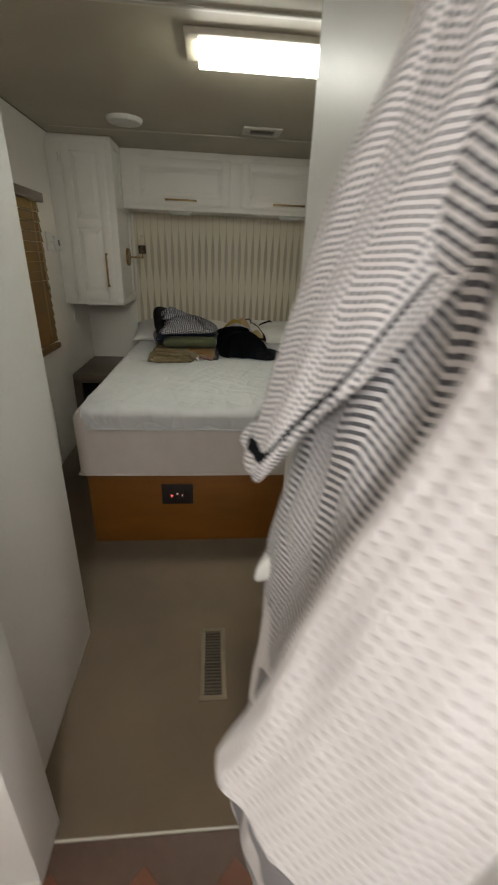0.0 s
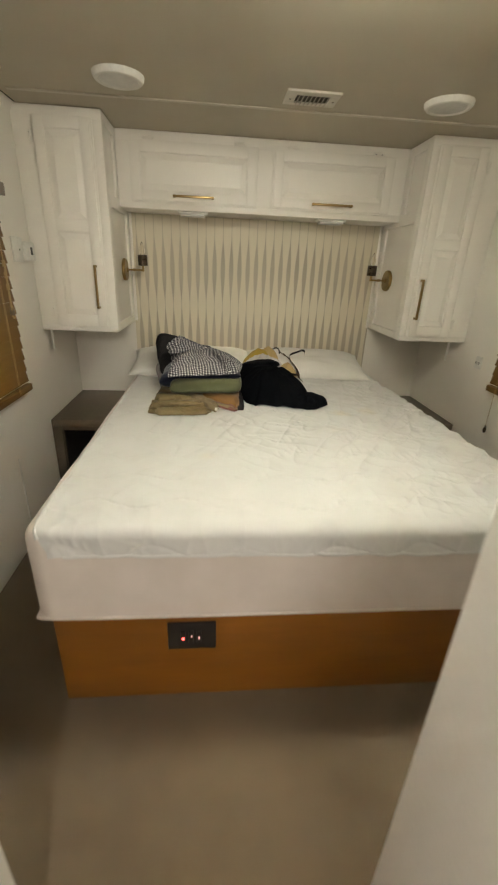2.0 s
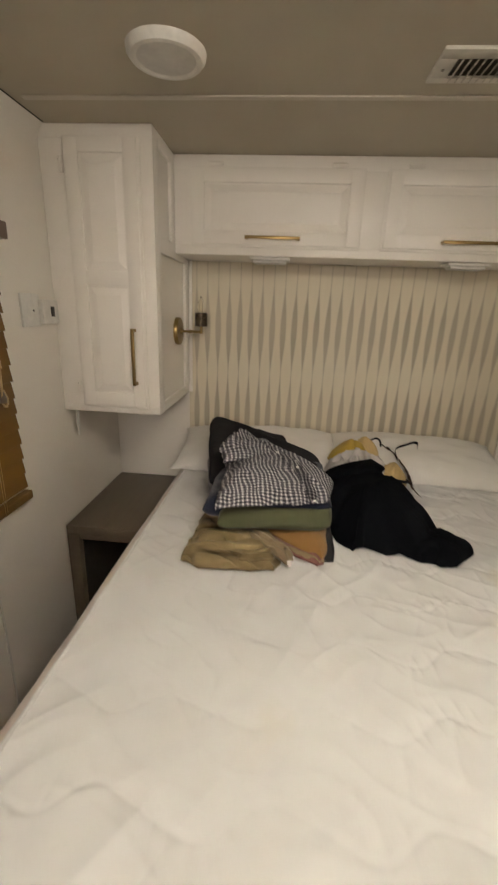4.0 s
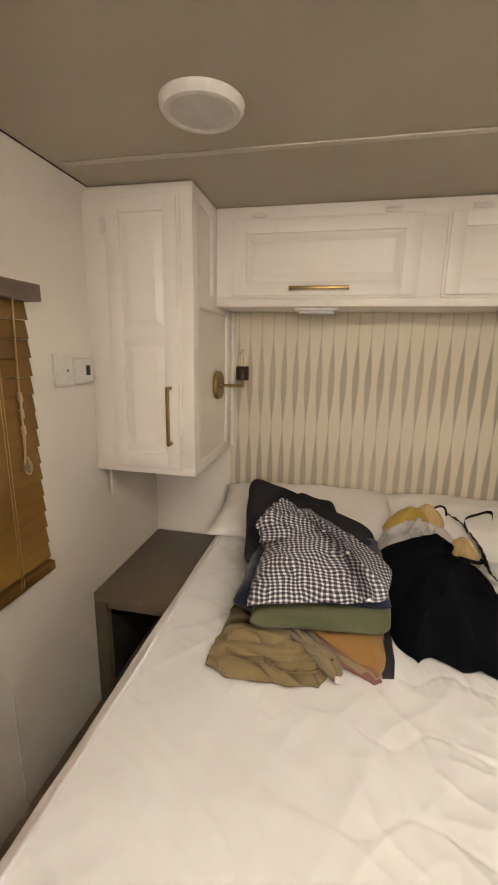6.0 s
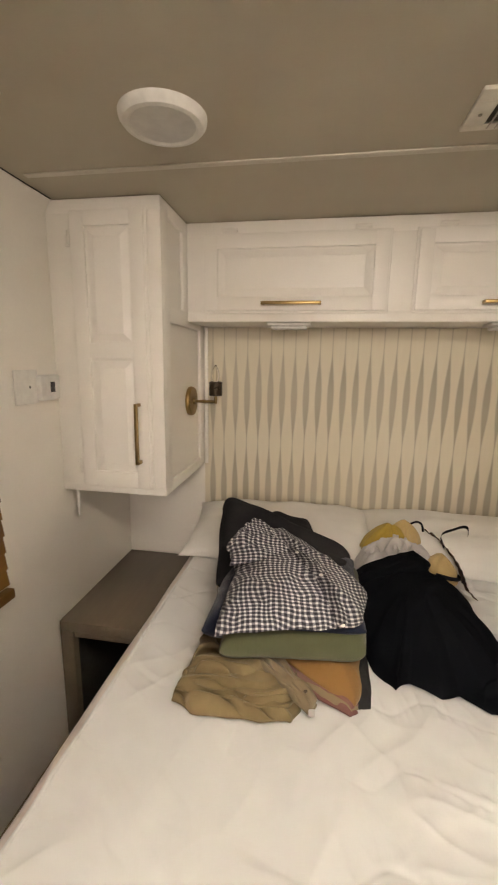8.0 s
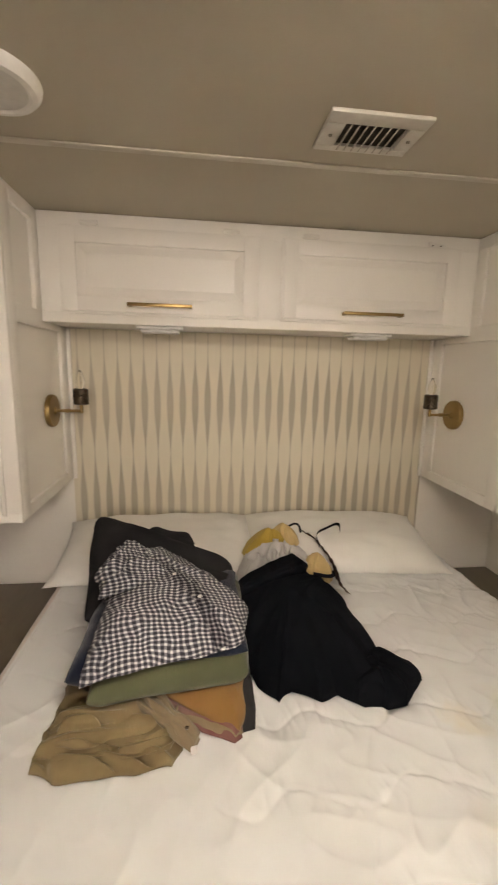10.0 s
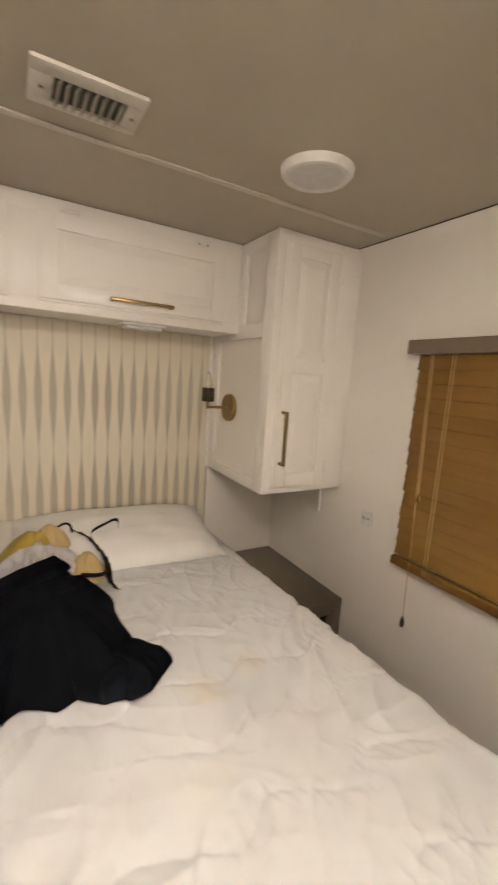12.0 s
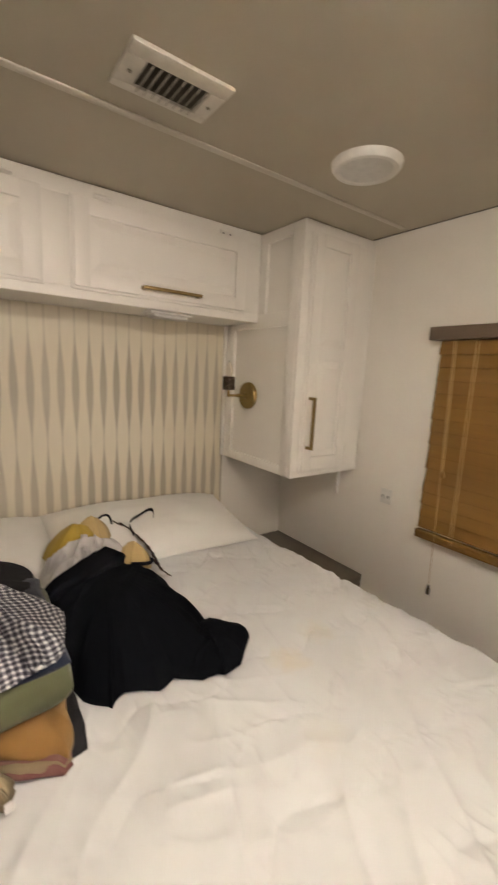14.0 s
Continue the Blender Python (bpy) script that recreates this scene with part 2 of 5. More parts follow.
def waffle_knit():
    m, nodes, links, bsdf = material("white_waffle_knit")
    xyz = nodes.new("ShaderNodeSeparateXYZ")
    links.new(place(nodes), xyz.inputs[0])
    M = lambda op, a, b=None, clamp=False: math_node(nodes, links, op, a, b, clamp)
    h = M("ADD", M("MULTIPLY", xyz.outputs[0], 0.75), M("MULTIPLY", xyz.outputs[1], -0.65))
    h = M("ADD", h, M("MULTIPLY", grain(nodes, links, 7.0, 1.0), 0.012))
    a = M("ADD", M("MULTIPLY", xyz.outputs[2], 0.9), M("MULTIPLY", h, 0.42))
    b = M("SUBTRACT", M("MULTIPLY", h, 0.9), M("MULTIPLY", xyz.outputs[2], 0.42))
    wave = M("ADD", M("SINE", M("MULTIPLY", a, 2 * math.pi / 0.0096)), M("SINE", M("MULTIPLY", b, 2 * math.pi / 0.0118)))
    pit = ramp(nodes, links, wave, 0.2, 1.6)
    # shade in the waffle pits is put into the colour, besides the bump
    links.new(mix_colour(nodes, links, pit, (0.60, 0.56, 0.555), (0.52, 0.48, 0.475)), bsdf.inputs["Base Color"])
    bsdf.inputs["Roughness"].default_value = 0.95
    bsdf.inputs["Sheen Weight"].default_value = 0.2
    bump(nodes, links, bsdf, M("MULTIPLY", pit, -1.0), 0.5, 0.003)
    return m


def comforter_cotton():
    m, nodes, links, bsdf = material("comforter_cotton")
    base = mix_colour(nodes, links, ramp(nodes, links, grain(nodes, links, 5.0, 3.0), 0.3, 0.7), (0.64, 0.638, 0.63), (0.61, 0.606, 0.595))
    for x, y, r, strength in ((0.32, 2.22, 0.045, 0.42), (0.24, 2.02, 0.05, 0.15), (0.46, 2.27, 0.05, 0.25), (-0.30, 1.75, 0.04, 0.15)):
        dist = nodes.new("ShaderNodeVectorMath")
        dist.operation = "DISTANCE"
        links.new(place(nodes), dist.inputs[0])
        dist.inputs[1].default_value = (x, y, 0.72)
        near = ramp(nodes, links, math_node(nodes, links, "ADD", dist.outputs["Value"], math_node(nodes, links, "MULTIPLY", grain(nodes, links, 30.0, 3.0), 0.08)), r + 0.05, 0.03)
        base = mix_colour(nodes, links, math_node(nodes, links, "MULTIPLY", near, strength, True), base, (0.66, 0.52, 0.27))
    links.new(base, bsdf.inputs["Base Color"])
    bsdf.inputs["Roughness"].default_value = 0.85
    bsdf.inputs["Sheen Weight"].default_value = 0.15
    bump(nodes, links, bsdf, grain(nodes, links, 42.0, 4.0, (1, 0.5, 1), 0.55), 0.22, 0.004)
    return m


ROBE_DOTS = robe_knit("dotted_knit", 0.85, 0.0070, (0.12, 0.115, 0.13))
WALLPAPER, GINGHAM, ROBE, WAFFLE, COMFORTER = wallpaper(), gingham(), robe_knit("striped_knit", 0.25, 0.0090, (0.045, 0.043, 0.055)), waffle_knit(), comforter_cotton()


# ---------------------------------------------------------------- builders
def finish(bm, angle=35):
    bmesh.ops.recalc_face_normals(bm, faces=bm.faces)
    for f in bm.faces:
        f.smooth = True
    for e in bm.edges:
        if len(e.link_faces) == 2 and e.calc_face_angle(0) > radians(angle):
            e.smooth = False


def root_of(ob):
    while ob.parent:
        ob = ob.parent
    return ob


def thing(name, at, label, category, group=""):
    ob = new(name)
    ob.location = at
    ob.empty_display_size = 0.05
    return tagged(ob, label, category, group)


def mesh_of(name, bm, mat, shift=(0, 0, 0), angle=35):
    finish(bm, angle)
    bmesh.ops.translate(bm, vec=-Vector(shift), verts=bm.verts)
    me = bpy.data.meshes.new(name)
    bm.to_mesh(me)
    bm.free()
    me.materials.append(mat)
    return me


def part(name, bm, mat, parent, label="", angle=35):
    """One mesh under a thing or a part; bm is in world metres."""
    ob = new(name, mesh_of(name, bm, mat, root_of(parent).location, angle))
    ob.parent = parent
    return tagged(ob, label) if label else ob


def single(name, bm, mat, label, category, at=(0, 0, 0), kind="", group="", angle=35):
    ob = new(name, mesh_of(name, bm, mat, at, angle))
    ob.location = at
    return tagged(ob, label, category, group, kind)


def box(bm, x0, x1, y0, y1, z0, z1, bev=0.0, seg=2):
    m = Matrix.LocRotScale(((x0 + x1) / 2, (y0 + y1) / 2, (z0 + z1) / 2), None, (abs(x1 - x0), abs(y1 - y0), abs(z1 - z0)))
    vs = bmesh.ops.create_cube(bm, size=1, matrix=m)["verts"]
    if bev:
        es = list({e for v in vs for e in v.link_edges})
        bmesh.ops.bevel(bm, geom=es, offset=bev, segments=seg, affect="EDGES", profile=0.5)
    return bm


def slab(*a, **k):
    return box(bmesh.new(), *a, **k)


def rod(bm, a, b, r, seg=16, r2=None, caps=True):
    a, b = Vector(a), Vector(b)
    m = Matrix.Translation((a + b) / 2) @ (b - a).to_track_quat("Z", "Y").to_matrix().to_4x4()
    bmesh.ops.create_cone(bm, cap_ends=caps, segments=seg, radius1=r, radius2=r if r2 is None else r2, depth=(b - a).length, matrix=m)
    return bm


def lathe(bm, axis, profile, seg=32, turn=None):
    """profile: (radius, height) pairs about the axis point, along +z, or turned."""
    rings = []
    m = Matrix.Translation(axis) @ (turn or Matrix())
    for r, h in profile:
        rings.append([bm.verts.new(m @ Vector((r * math.cos(2 * math.pi * k / seg), r * math.sin(2 * math.pi * k / seg), h))) for k in range(seg)])
    for p, q in zip(rings, rings[1:]):
        for k in range(seg):
            bm.faces.new((p[k], p[(k + 1) % seg], q[(k + 1) % seg], q[k]))
    for r in (rings[0], rings[-1]):
        bm.faces.new(r)
    return bm


def tube(bm, points, r, seg=8):
    """A round cord through the points."""
    pts = [Vector(p) for p in points]
    rings = []
    for k, p in enumerate(pts):
        way = (pts[min(k + 1, len(pts) - 1)] - pts[max(k - 1, 0)]).normalized()
        q = way.to_track_quat("Z", "Y").to_matrix()
        rings.append([bm.verts.new(p + q @ Vector((r * math.cos(2 * math.pi * j / seg), r * math.sin(2 * math.pi * j / seg), 0))) for j in range(seg)])
    for a, b in zip(rings, rings[1:]):
        for j in range(seg):
            bm.faces.new((a[j], a[(j + 1) % seg], b[(j + 1) % seg], b[j]))
    bm.faces.new(rings[0])
    bm.faces.new(rings[-1])
    return bm


def curve_through(points, n=8):
    """Catmull-Rom points through a few given ones."""
    p = [Vector(q) for q in points]
    p = [2 * p[0] - p[1], *p, 2 * p[-1] - p[-2]]
    out = []
    for k in range(1, len(p) - 2):
        for j in range(n):
            t = j / n
            out.append(0.5 * (2 * p[k] + (p[k + 1] - p[k - 1]) * t + (2 * p[k - 1] - 5 * p[k] + 4 * p[k + 1] - p[k + 2]) * t * t + (3 * p[k] - p[k - 1] - 3 * p[k + 1] + p[k + 2]) * t ** 3))
    return out + [p[-2]]


# ---------------------------------------------------------------- setting
def structure():
    s = "structure"
    single("floor", slab(XL - 0.1, XR + 0.1, 0.245, YB + 0.1, -0.08, 0.0), CARPET, "worn beige-brown carpet with faint stains", "carpet", kind=s)
    single("hall_floor", slab(XL - 0.1, XR + 0.1, -1.6, 0.243, -0.08, -0.006), plain("hall_subfloor", (0.07, 0.035, 0.02), 0.5), "dark brown vinyl hall floor", "floor", kind=s)
    single("ceiling", slab(XL - 0.1, XR + 0.1, -1.6, YB + 0.1, CEIL, CEIL + 0.08), CEILING, "taupe textured vinyl ceiling", "ceiling", kind=s)
    for name, sx in (("wall_west", -1), ("wall_east", 1)):
        bm = bmesh.new()
        prof = [(1.18, -0.08), (1.18, 1.895), (1.176, 1.915), (1.168, 1.933), (1.150, CEIL + 0.004), (1.30, CEIL + 0.004), (1.30, -0.08)]
        a = [bm.verts.new((sx * x, -1.6, z)) for x, z in prof]
        b = [bm.verts.new((sx * x, YB + 0.1, z)) for x, z in prof]
        for k in range(len(prof)):
            bm.faces.new((a[k], a[(k + 1) % len(prof)], b[(k + 1) % len(prof)], b[k]))
        bm.faces.new(a), bm.faces.new(b)
        single(name, bm, WALL, "off-white vinyl-covered side wall, coved at the top", "wall", kind=s)
    for sx in (-1, 1):
        a, b = sorted((sx * 1.1495, sx * 1.1535))
        single("ceiling_edge_trim", slab(a, b, 0.87, 2.76, CEIL - 0.0025, CEIL - 0.0005), SHADE_AND_SEAM_DARK, "dark seam where the wall meets the ceiling", "trim", kind=s)
    single("wall_north", slab(XL, XR, YB, YB + 0.1, -0.08, CEIL), WALL, "off-white wall behind the bed", "wall", kind=s)
    single("wall_south", slab(XL, XR, -1.6, -1.5, -0.08, CEIL), HALL_WALL, "white wall closing the hall", "wall", kind=s)
    # closet on the window side of the hall
    single("wall_closet_west", slab(-0.68, -0.628, 0.29, 0.86, -0.02, CEIL, bev=0.004), HALL_WALL, "white smooth closet wall along the hall", "wall", kind=s)
    single("wall_closet_west_end", slab(XL, -0.682, 0.81, 0.858, -0.02, CEIL), HALL_WALL, "white closet end wall", "wall", kind=s)
    single("wall_doorway", slab(XL, -0.552, 0.17, 0.288, -0.02, CEIL, bev=0.004), HALL_WALL, "white doorway partition beside the threshold", "wall", kind=s)
    single("baseboard", slab(XL + 0.003, -0.549, 0.158, 0.169, -0.016, 0.022, bev=0.003), CABINET, "low white baseboard strip", "baseboard", kind=s)
    # closet on the other side, semi-gloss
    single("wall_closet_east", slab(0.063, 0.113, -1.5, 0.86, -0.02, CEIL, bev=0.004), HALL_WALL, "white semi-gloss closet wall along the hall", "wall", kind=s)
    single("wall_closet_east_end", slab(0.115, XR, 0.81, 0.858, -0.02, CEIL), HALL_WALL, "white closet end wall", "wall", kind=s)
    single("trim", slab(0.050, 0.0615, 0.29, 0.33, -0.016, CEIL - 0.002, bev=0.003), CABINET, "white vertical door trim on the hall wall", "trim", kind=s)
    for y in (2.597, 1.275):
        single("ceiling_trim", slab(-1.115, 1.115, y - 0.011, y + 0.011, CEIL - 0.005, CEIL - 0.0005, bev=0.002), STRIP, "thin taupe ceiling seam strip", "trim", kind=s)
    single("threshold", slab(-0.551, 0.06, 0.2432, 0.2472, -0.016, 0.001, bev=0.001), STRIP, "worn pale metal carpet edge strip", "threshold", kind=s)
    single("wall_seam_trim", slab(XL, XL + 0.004, 2.250, 2.258, 0.0, 0.46), PLASTIC, "thin white cable strip on the wall", "trim", kind=s)
    for sx in (-1, 1):
        single("wallpaper_panel" if sx < 0 else "cove_trim", *( (slab(-0.787, 0.777, YB - 0.006, YB - 0.0005, 0.5, 1.5965), WALLPAPER, "cream wallpaper with grey spindle columns behind the bed", "wallpaper") if sx < 0 else
               (slab(-0.786, -0.770, YB - 0.018, YB - 0.0065, 0.979, 1.596, bev=0.003), CABINET, "white corner bead beside the wallpaper", "trim")), kind=s)
    single("cove_trim", slab(0.760, 0.776, YB - 0.018, YB - 0.0065, 0.979, 1.596, bev=0.003), CABINET, "white corner bead beside the wallpaper", "trim", kind=s)


structure()


def hall_planks():
    """Diagonal vinyl squares in two browns in front of the threshold."""
    floor = bpy.data.objects["hall_floor"]
    mats = [wood("vinyl_dark", (0.15, 0.052, 0.022), (0.11, 0.038, 0.016), (0.2, 1, 1), 0.35), wood("vinyl_light", (0.27, 0.14, 0.075), (0.21, 0.11, 0.055), (1, 0.2, 1), 0.35)]
    side = 0.15
    me = []
    for m in mats:
        bm = slab(-side / 2 + 0.001, side / 2 - 0.001, -side / 2 + 0.001, side / 2 - 0.001, 0, 0.004, bev=0.001, seg=1)
        me.append(mesh_of("tile", bm, m))
    for i in range(-14, 15):
        for j in range(-14, 15):
            x = (i - j) * side * 0.7071 - 0.22
            y = (i + j) * side * 0.7071 + 0.19
            if -1.05 < x < -0.02 and -0.8 < y < 0.14:
                ob = new("tile", me[(i % 2 + (j % 3 == 0)) % 2])
                ob.location, ob.rotation_euler = (x, y, -0.006), (0, 0, radians(45))
                ob.parent = floor


# ---------------------------------------------------------------- cabinets
def panel_door(cab, x0, x1, z0, z1, y, panels, rim=0.0014):
    """A painted door, front at y: stiles and rails round raised fields."""
    door = part("door", slab(x0, x1, y + 0.010, y + 0.0175, z0, z1, bev=0.003), CABINET, cab)
    x0, x1, z0, z1 = x0 + 0.009, x1 - 0.009, z0 + 0.009, z1 - 0.009
    edges = [z0] + [z for p in panels for z in (p[2], p[3])] + [z1]
    px0, px1 = panels[0][0], panels[0][1]
    for a, b in ((x0, px0), (px1, x1)):
        part("stile", slab(a, b, y, y + 0.0098, z0, z1, bev=rim), CABINET, door)
    for a, b in zip(edges[0::2], edges[1::2]):
        part("rail", slab(px0 - 0.003, px1 + 0.003, y + 0.0003, y + 0.0098, a, b, bev=rim), CABINET, door)
    for a, b, c, d in panels:
        bm = bmesh.new()
        g, s = 0.007, 0.024
        outer = [bm.verts.new((x, y + 0.0097, z)) for x, z in ((a + g, c + g), (b - g, c + g), (b - g, d - g), (a + g, d - g))]
        inner = [bm.verts.new((x, y + 0.0015, z)) for x, z in ((a + g + s, c + g + s), (b - g - s, c + g + s), (b - g - s, d - g - s), (a + g + s, d - g - s))]
        for k in range(4):
            bm.faces.new((outer[k], outer[(k + 1) % 4], inner[(k + 1) % 4], inner[k]))
        bm.faces.new(inner)
        part("panel", bm, CABINET, door, angle=3)
    return door


def bar_pull(a, b, depth=0.03):
    """A square brass bar from a to b, standing off the door behind it."""
    bm = bmesh.new()
    a, b = Vector(a), Vector(b)
    way = (b - a).normalized()
    h = 0.0055
    lo, hi = a - way * h, b + way * h
    box(bm, min(lo.x, hi.x) - (h if way.x < 0.5 else 0), max(lo.x, hi.x) + (h if way.x < 0.5 else 0), a.y - h, a.y + h, min(lo.z, hi.z) - (h if way.z < 0.5 else 0), max(lo.z, hi.z) + (h if way.z < 0.5 else 0), bev=0.0015)
    for p in (a, b):
        box(bm, p.x - h, p.x + h, p.y + h - 0.0005, p.y + depth, p.z - h, p.z + h, bev=0.001)
    return bm


def hinge(x, z, y, upright):
    bm = bmesh.new()
    w, h = (0.009, 0.024) if upright else (0.028, 0.008)
    box(bm, x - w, x + w, y - 0.007, y, z - h, z + h, bev=0.003)
    rod(bm, (x - (0 if upright else w), y - 0.009, z - (h if upright else 0)), (x + (0 if upright else w), y - 0.009, z + (h if upright else 0)), 0.0045, 10)
    return bm


def wall_cabinet(sx, inner, hx, door0, door1):
    """A tall cabinet between the ceiling and the nightstand; sx is its side of the bed."""
    outer = sx * 1.178
    cab = thing("wall_cabinet", (sx * 0.98, 2.77, 0.977), "tall white painted wall cabinet with raised panels and a brass pull", "cabinet", "white wall cabinets")
    x0, x1 = sorted((outer, inner + sx * 0.013))
    bm = slab(x0, x1, 2.785, YB - 0.001, 0.983, CEIL - 0.002)
    part("body", bm, CABINET, cab)
    # face with rounded corner towards the cove
    bm = bmesh.new()
    a, b = sorted((outer + sx * 0.0015, inner))
    box(bm, a, b, 2.765, 2.7845, 0.977, 1.008, bev=0.003)
    box(bm, a, b, 2.765, 2.7845, 1.905, CEIL - 0.0015, bev=0.003)
    for p, q in ((inner, door0 + sx * 0.006), (door1 - sx * 0.006, outer + sx * 0.0015)):
        p, q = sorted((p, q))
        box(bm, p, q, 2.7652, 2.7843, 1.004, 1.909, bev=0.003)
    part("face_frame", bm, CABINET, cab)
    # panelled side towards the bed
    i0, i1 = sorted((inner + sx * 0.0128, inner))
    for y0, y1, z0, z1 in ((2.785, 2.835, 0.977, CEIL - 0.002), (3.205, YB - 0.007, 0.977, 1.596), (2.833, 3.207, 0.977, 1.017), (2.833, 3.207, 1.575, 1.632), (2.833, 3.05, 1.905, CEIL - 0.002), (2.985, 3.05, 1.63, 1.907)):
        part("side_rail", slab(i0, i1, y0, y1, z0, z1, bev=0.003), CABINET, cab)
    d0, d1 = sorted((door0, door1))
    pan = sorted((door0 + sx * 0.055, door1 - sx * 0.055))
    door = panel_door(cab, d0, d1, 1.0, 1.912, 2.745, [(*pan, 1.062, 1.45), (*pan, 1.50, 1.862)])
    part("handle", bar_pull((hx, 2.717, 1.104), (hx, 2.717, 1.300)), BRASS, door, "brushed brass bar pull")
    for z in (1.075, 1.83):
        part("hinge", hinge(door1 + sx * 0.012, z, 2.765, True), CABINET, cab, "small white painted hinge")
        part("screw", lathe(bmesh.new(), (door1 + sx * 0.014, 2.7578, z + 0.014), [(0.004, 0), (0.0042, 0.001), (0.003, 0.002)], 12, Matrix.Rotation(radians(90), 4, "X")), BRONZE, cab, "dark screw head")
    bm = rod(bmesh.new(), ((1.105 if sx > 0 else -1.148), 2.80, 0.978), ((1.105 if sx > 0 else -1.148), 2.80, 0.90), 0.007, 12)
    rod(bm, ((1.105 if sx > 0 else -1.148), 2.80, 0.905), ((1.105 if sx > 0 else -1.148), 2.80, 0.865), 0.0045, 12)
    single("cable_stub", bm, PLASTIC, "short white cable sleeve under the wall cabinet", "cable", ((1.105 if sx > 0 else -1.148), 2.80, 0.865))


wall_cabinet(-1, -0.787, -0.868, -0.828, -1.092)
wall_cabinet(1, 0.777, 0.837, 0.812, 1.066)


def overhead_cabinet():
    cab = thing("overhead_cabinet", (0, 3.03, 1.597), "white painted overhead cabinet with two lift-up panelled doors over the bed", "cabinet")
    bm = slab(-0.7865, 0.7765, 3.046, YB - 0.001, 1.599, CEIL - 0.002)
    part("body", bm, CABINET, cab)
    bm = bmesh.new()
    box(bm, -0.7866, 0.7766, 3.03, 3.0455, 1.597, 1.634, bev=0.003)
    box(bm, -0.7866, 0.7766, 3.03, 3.0455, 1.897, CEIL - 0.002, bev=0.003)
    for a, b in ((-0.7866, -0.712), (-0.056, 0.040), (0.694, 0.7766)):
        box(bm, a, b, 3.0302, 3.0453, 1.631, 1.90, bev=0.003)
    part("face_frame", bm, CABINET, cab)
    for x0, x1, h0, h1 in ((-0.72, -0.048, -0.492, -0.287), (0.032, 0.702, 0.262, 0.475)):
        door = panel_door(cab, x0, x1, 1.626, 1.906, 3.012, [(x0 + 0.056, x1 - 0.056, 1.682, 1.852)])
        part("handle", bar_pull((h0, 2.986, 1.659), (h1, 2.986, 1.659), 0.027), BRASS, door, "brushed brass bar pull")
        for x in (x0 + 0.10, x1 - 0.10):
            part("hinge", hinge(x, 1.917, 3.03, False), CABINET, cab, "small white painted hinge")
            for d in (-0.016, 0.016):
                part("screw", lathe(bmesh.new(), (x + d, 3.0228, 1.9115), [(0.0028, 0), (0.003, 0.001), (0.002, 0.0018)], 12, Matrix.Rotation(radians(90), 4, "X")), BRONZE if x > 0.5 else CABINET, cab, "small screw head")


overhead_cabinet()


# ---------------------------------------------------------------- lamps and vents
def ceiling_lamp():
    lamp = thing("ceiling_lamp", (0, 1.48, CEIL), "lit rectangular fluorescent ceiling lamp with a frosted lens", "ceiling lamp")
    part("base", slab(-0.258, 0.272, 1.375, 1.573, CEIL - 0.020, CEIL - 0.0005, bev=0.004), IVORY, lamp, "ivory painted metal base")
    bm = bmesh.new()
    top = [(-0.216, 1.404), (0.236, 1.404), (0.236, 1.562), (-0.216, 1.562)]
    low = [(-0.214, 1.412), (0.230, 1.412), (0.230, 1.555), (-0.214, 1.555)]
    a = [bm.verts.new((x, y, CEIL - 0.0205)) for x, y in top]
    b = [bm.verts.new((x, y, CEIL - 0.045)) for x, y in low]
    bm.faces.new((a[2], a[3], b[3], b[2]))
    part("lens_side", bm, LENS_LONG, lamp, "glowing long side of the lens")
    bm = bmesh.new()
    bm.faces.new([bm.verts.new((*q[m], z)) for q, z, m in ((top, CEIL - 0.0205, 0), (top, CEIL - 0.0205, 1), (low, CEIL - 0.045, 1), (low, CEIL - 0.045, 0))])
    part("lens_side", bm, LENS_SOUTH, lamp, "glowing long side of the lens")
    for k, l in ((1, 2), (3, 0)):
        bm = bmesh.new()
        bm.faces.new([bm.verts.new((*q[m], z)) for q, z, m in ((top, CEIL - 0.0205, k), (top, CEIL - 0.0205, l), (low, CEIL - 0.045, l), (low, CEIL - 0.045, k))])
        part("lens_side", bm, LENS_SIDE, lamp, "dimmer side of the lens")
    bm = bmesh.new()
    bm.faces.new([bm.verts.new((x, y, CEIL - 0.0455)) for x, y in low])
    bmesh.ops.solidify(bm, geom=bm.faces[:], thickness=0.001)
    part("lens", bm, LENS, lamp, "glowing white frosted plastic lens")


def hall_lamp():
    lamp = thing("ceiling_lamp", (-0.22, -1.0, CEIL), "lit round ceiling lamp in the hall", "ceiling lamp")
    part("base", lathe(bmesh.new(), (-0.22, -1.0, CEIL - 0.03), [(0.13, 0), (0.14, 0.01), (0.14, 0.0295)]), IVORY, lamp)
    part("lens", lathe(bmesh.new(), (-0.22, -1.0, CEIL - 0.075), [(0.02, 0), (0.09, 0.008), (0.12, 0.025), (0.125, 0.0445)]), HALL_LENS, lamp, "glowing frosted glass lens")


def round_lights():
    light = thing("round_ceiling_light", (-0.629, 2.387, CEIL), "unlit round white ceiling light with a grey diffuser", "ceiling light", "round ceiling lights")
    c = (-0.629, 2.387, CEIL)
    part("rim", lathe(bmesh.new(), c, [(0.068, -0.016), (0.074, -0.0205), (0.084, -0.019), (0.0915, -0.010), (0.093, -0.0004)], 48), PLASTIC, light, "white plastic rim")
    part("diffuser", lathe(bmesh.new(), c, [(0.002, -0.0185), (0.05, -0.018), (0.0695, -0.0165), (0.0695, -0.012)], 48), DIFFUSER, light, "grey frosted diffuser")
    copy_thing(light, pose(0.637, 2.39, CEIL))


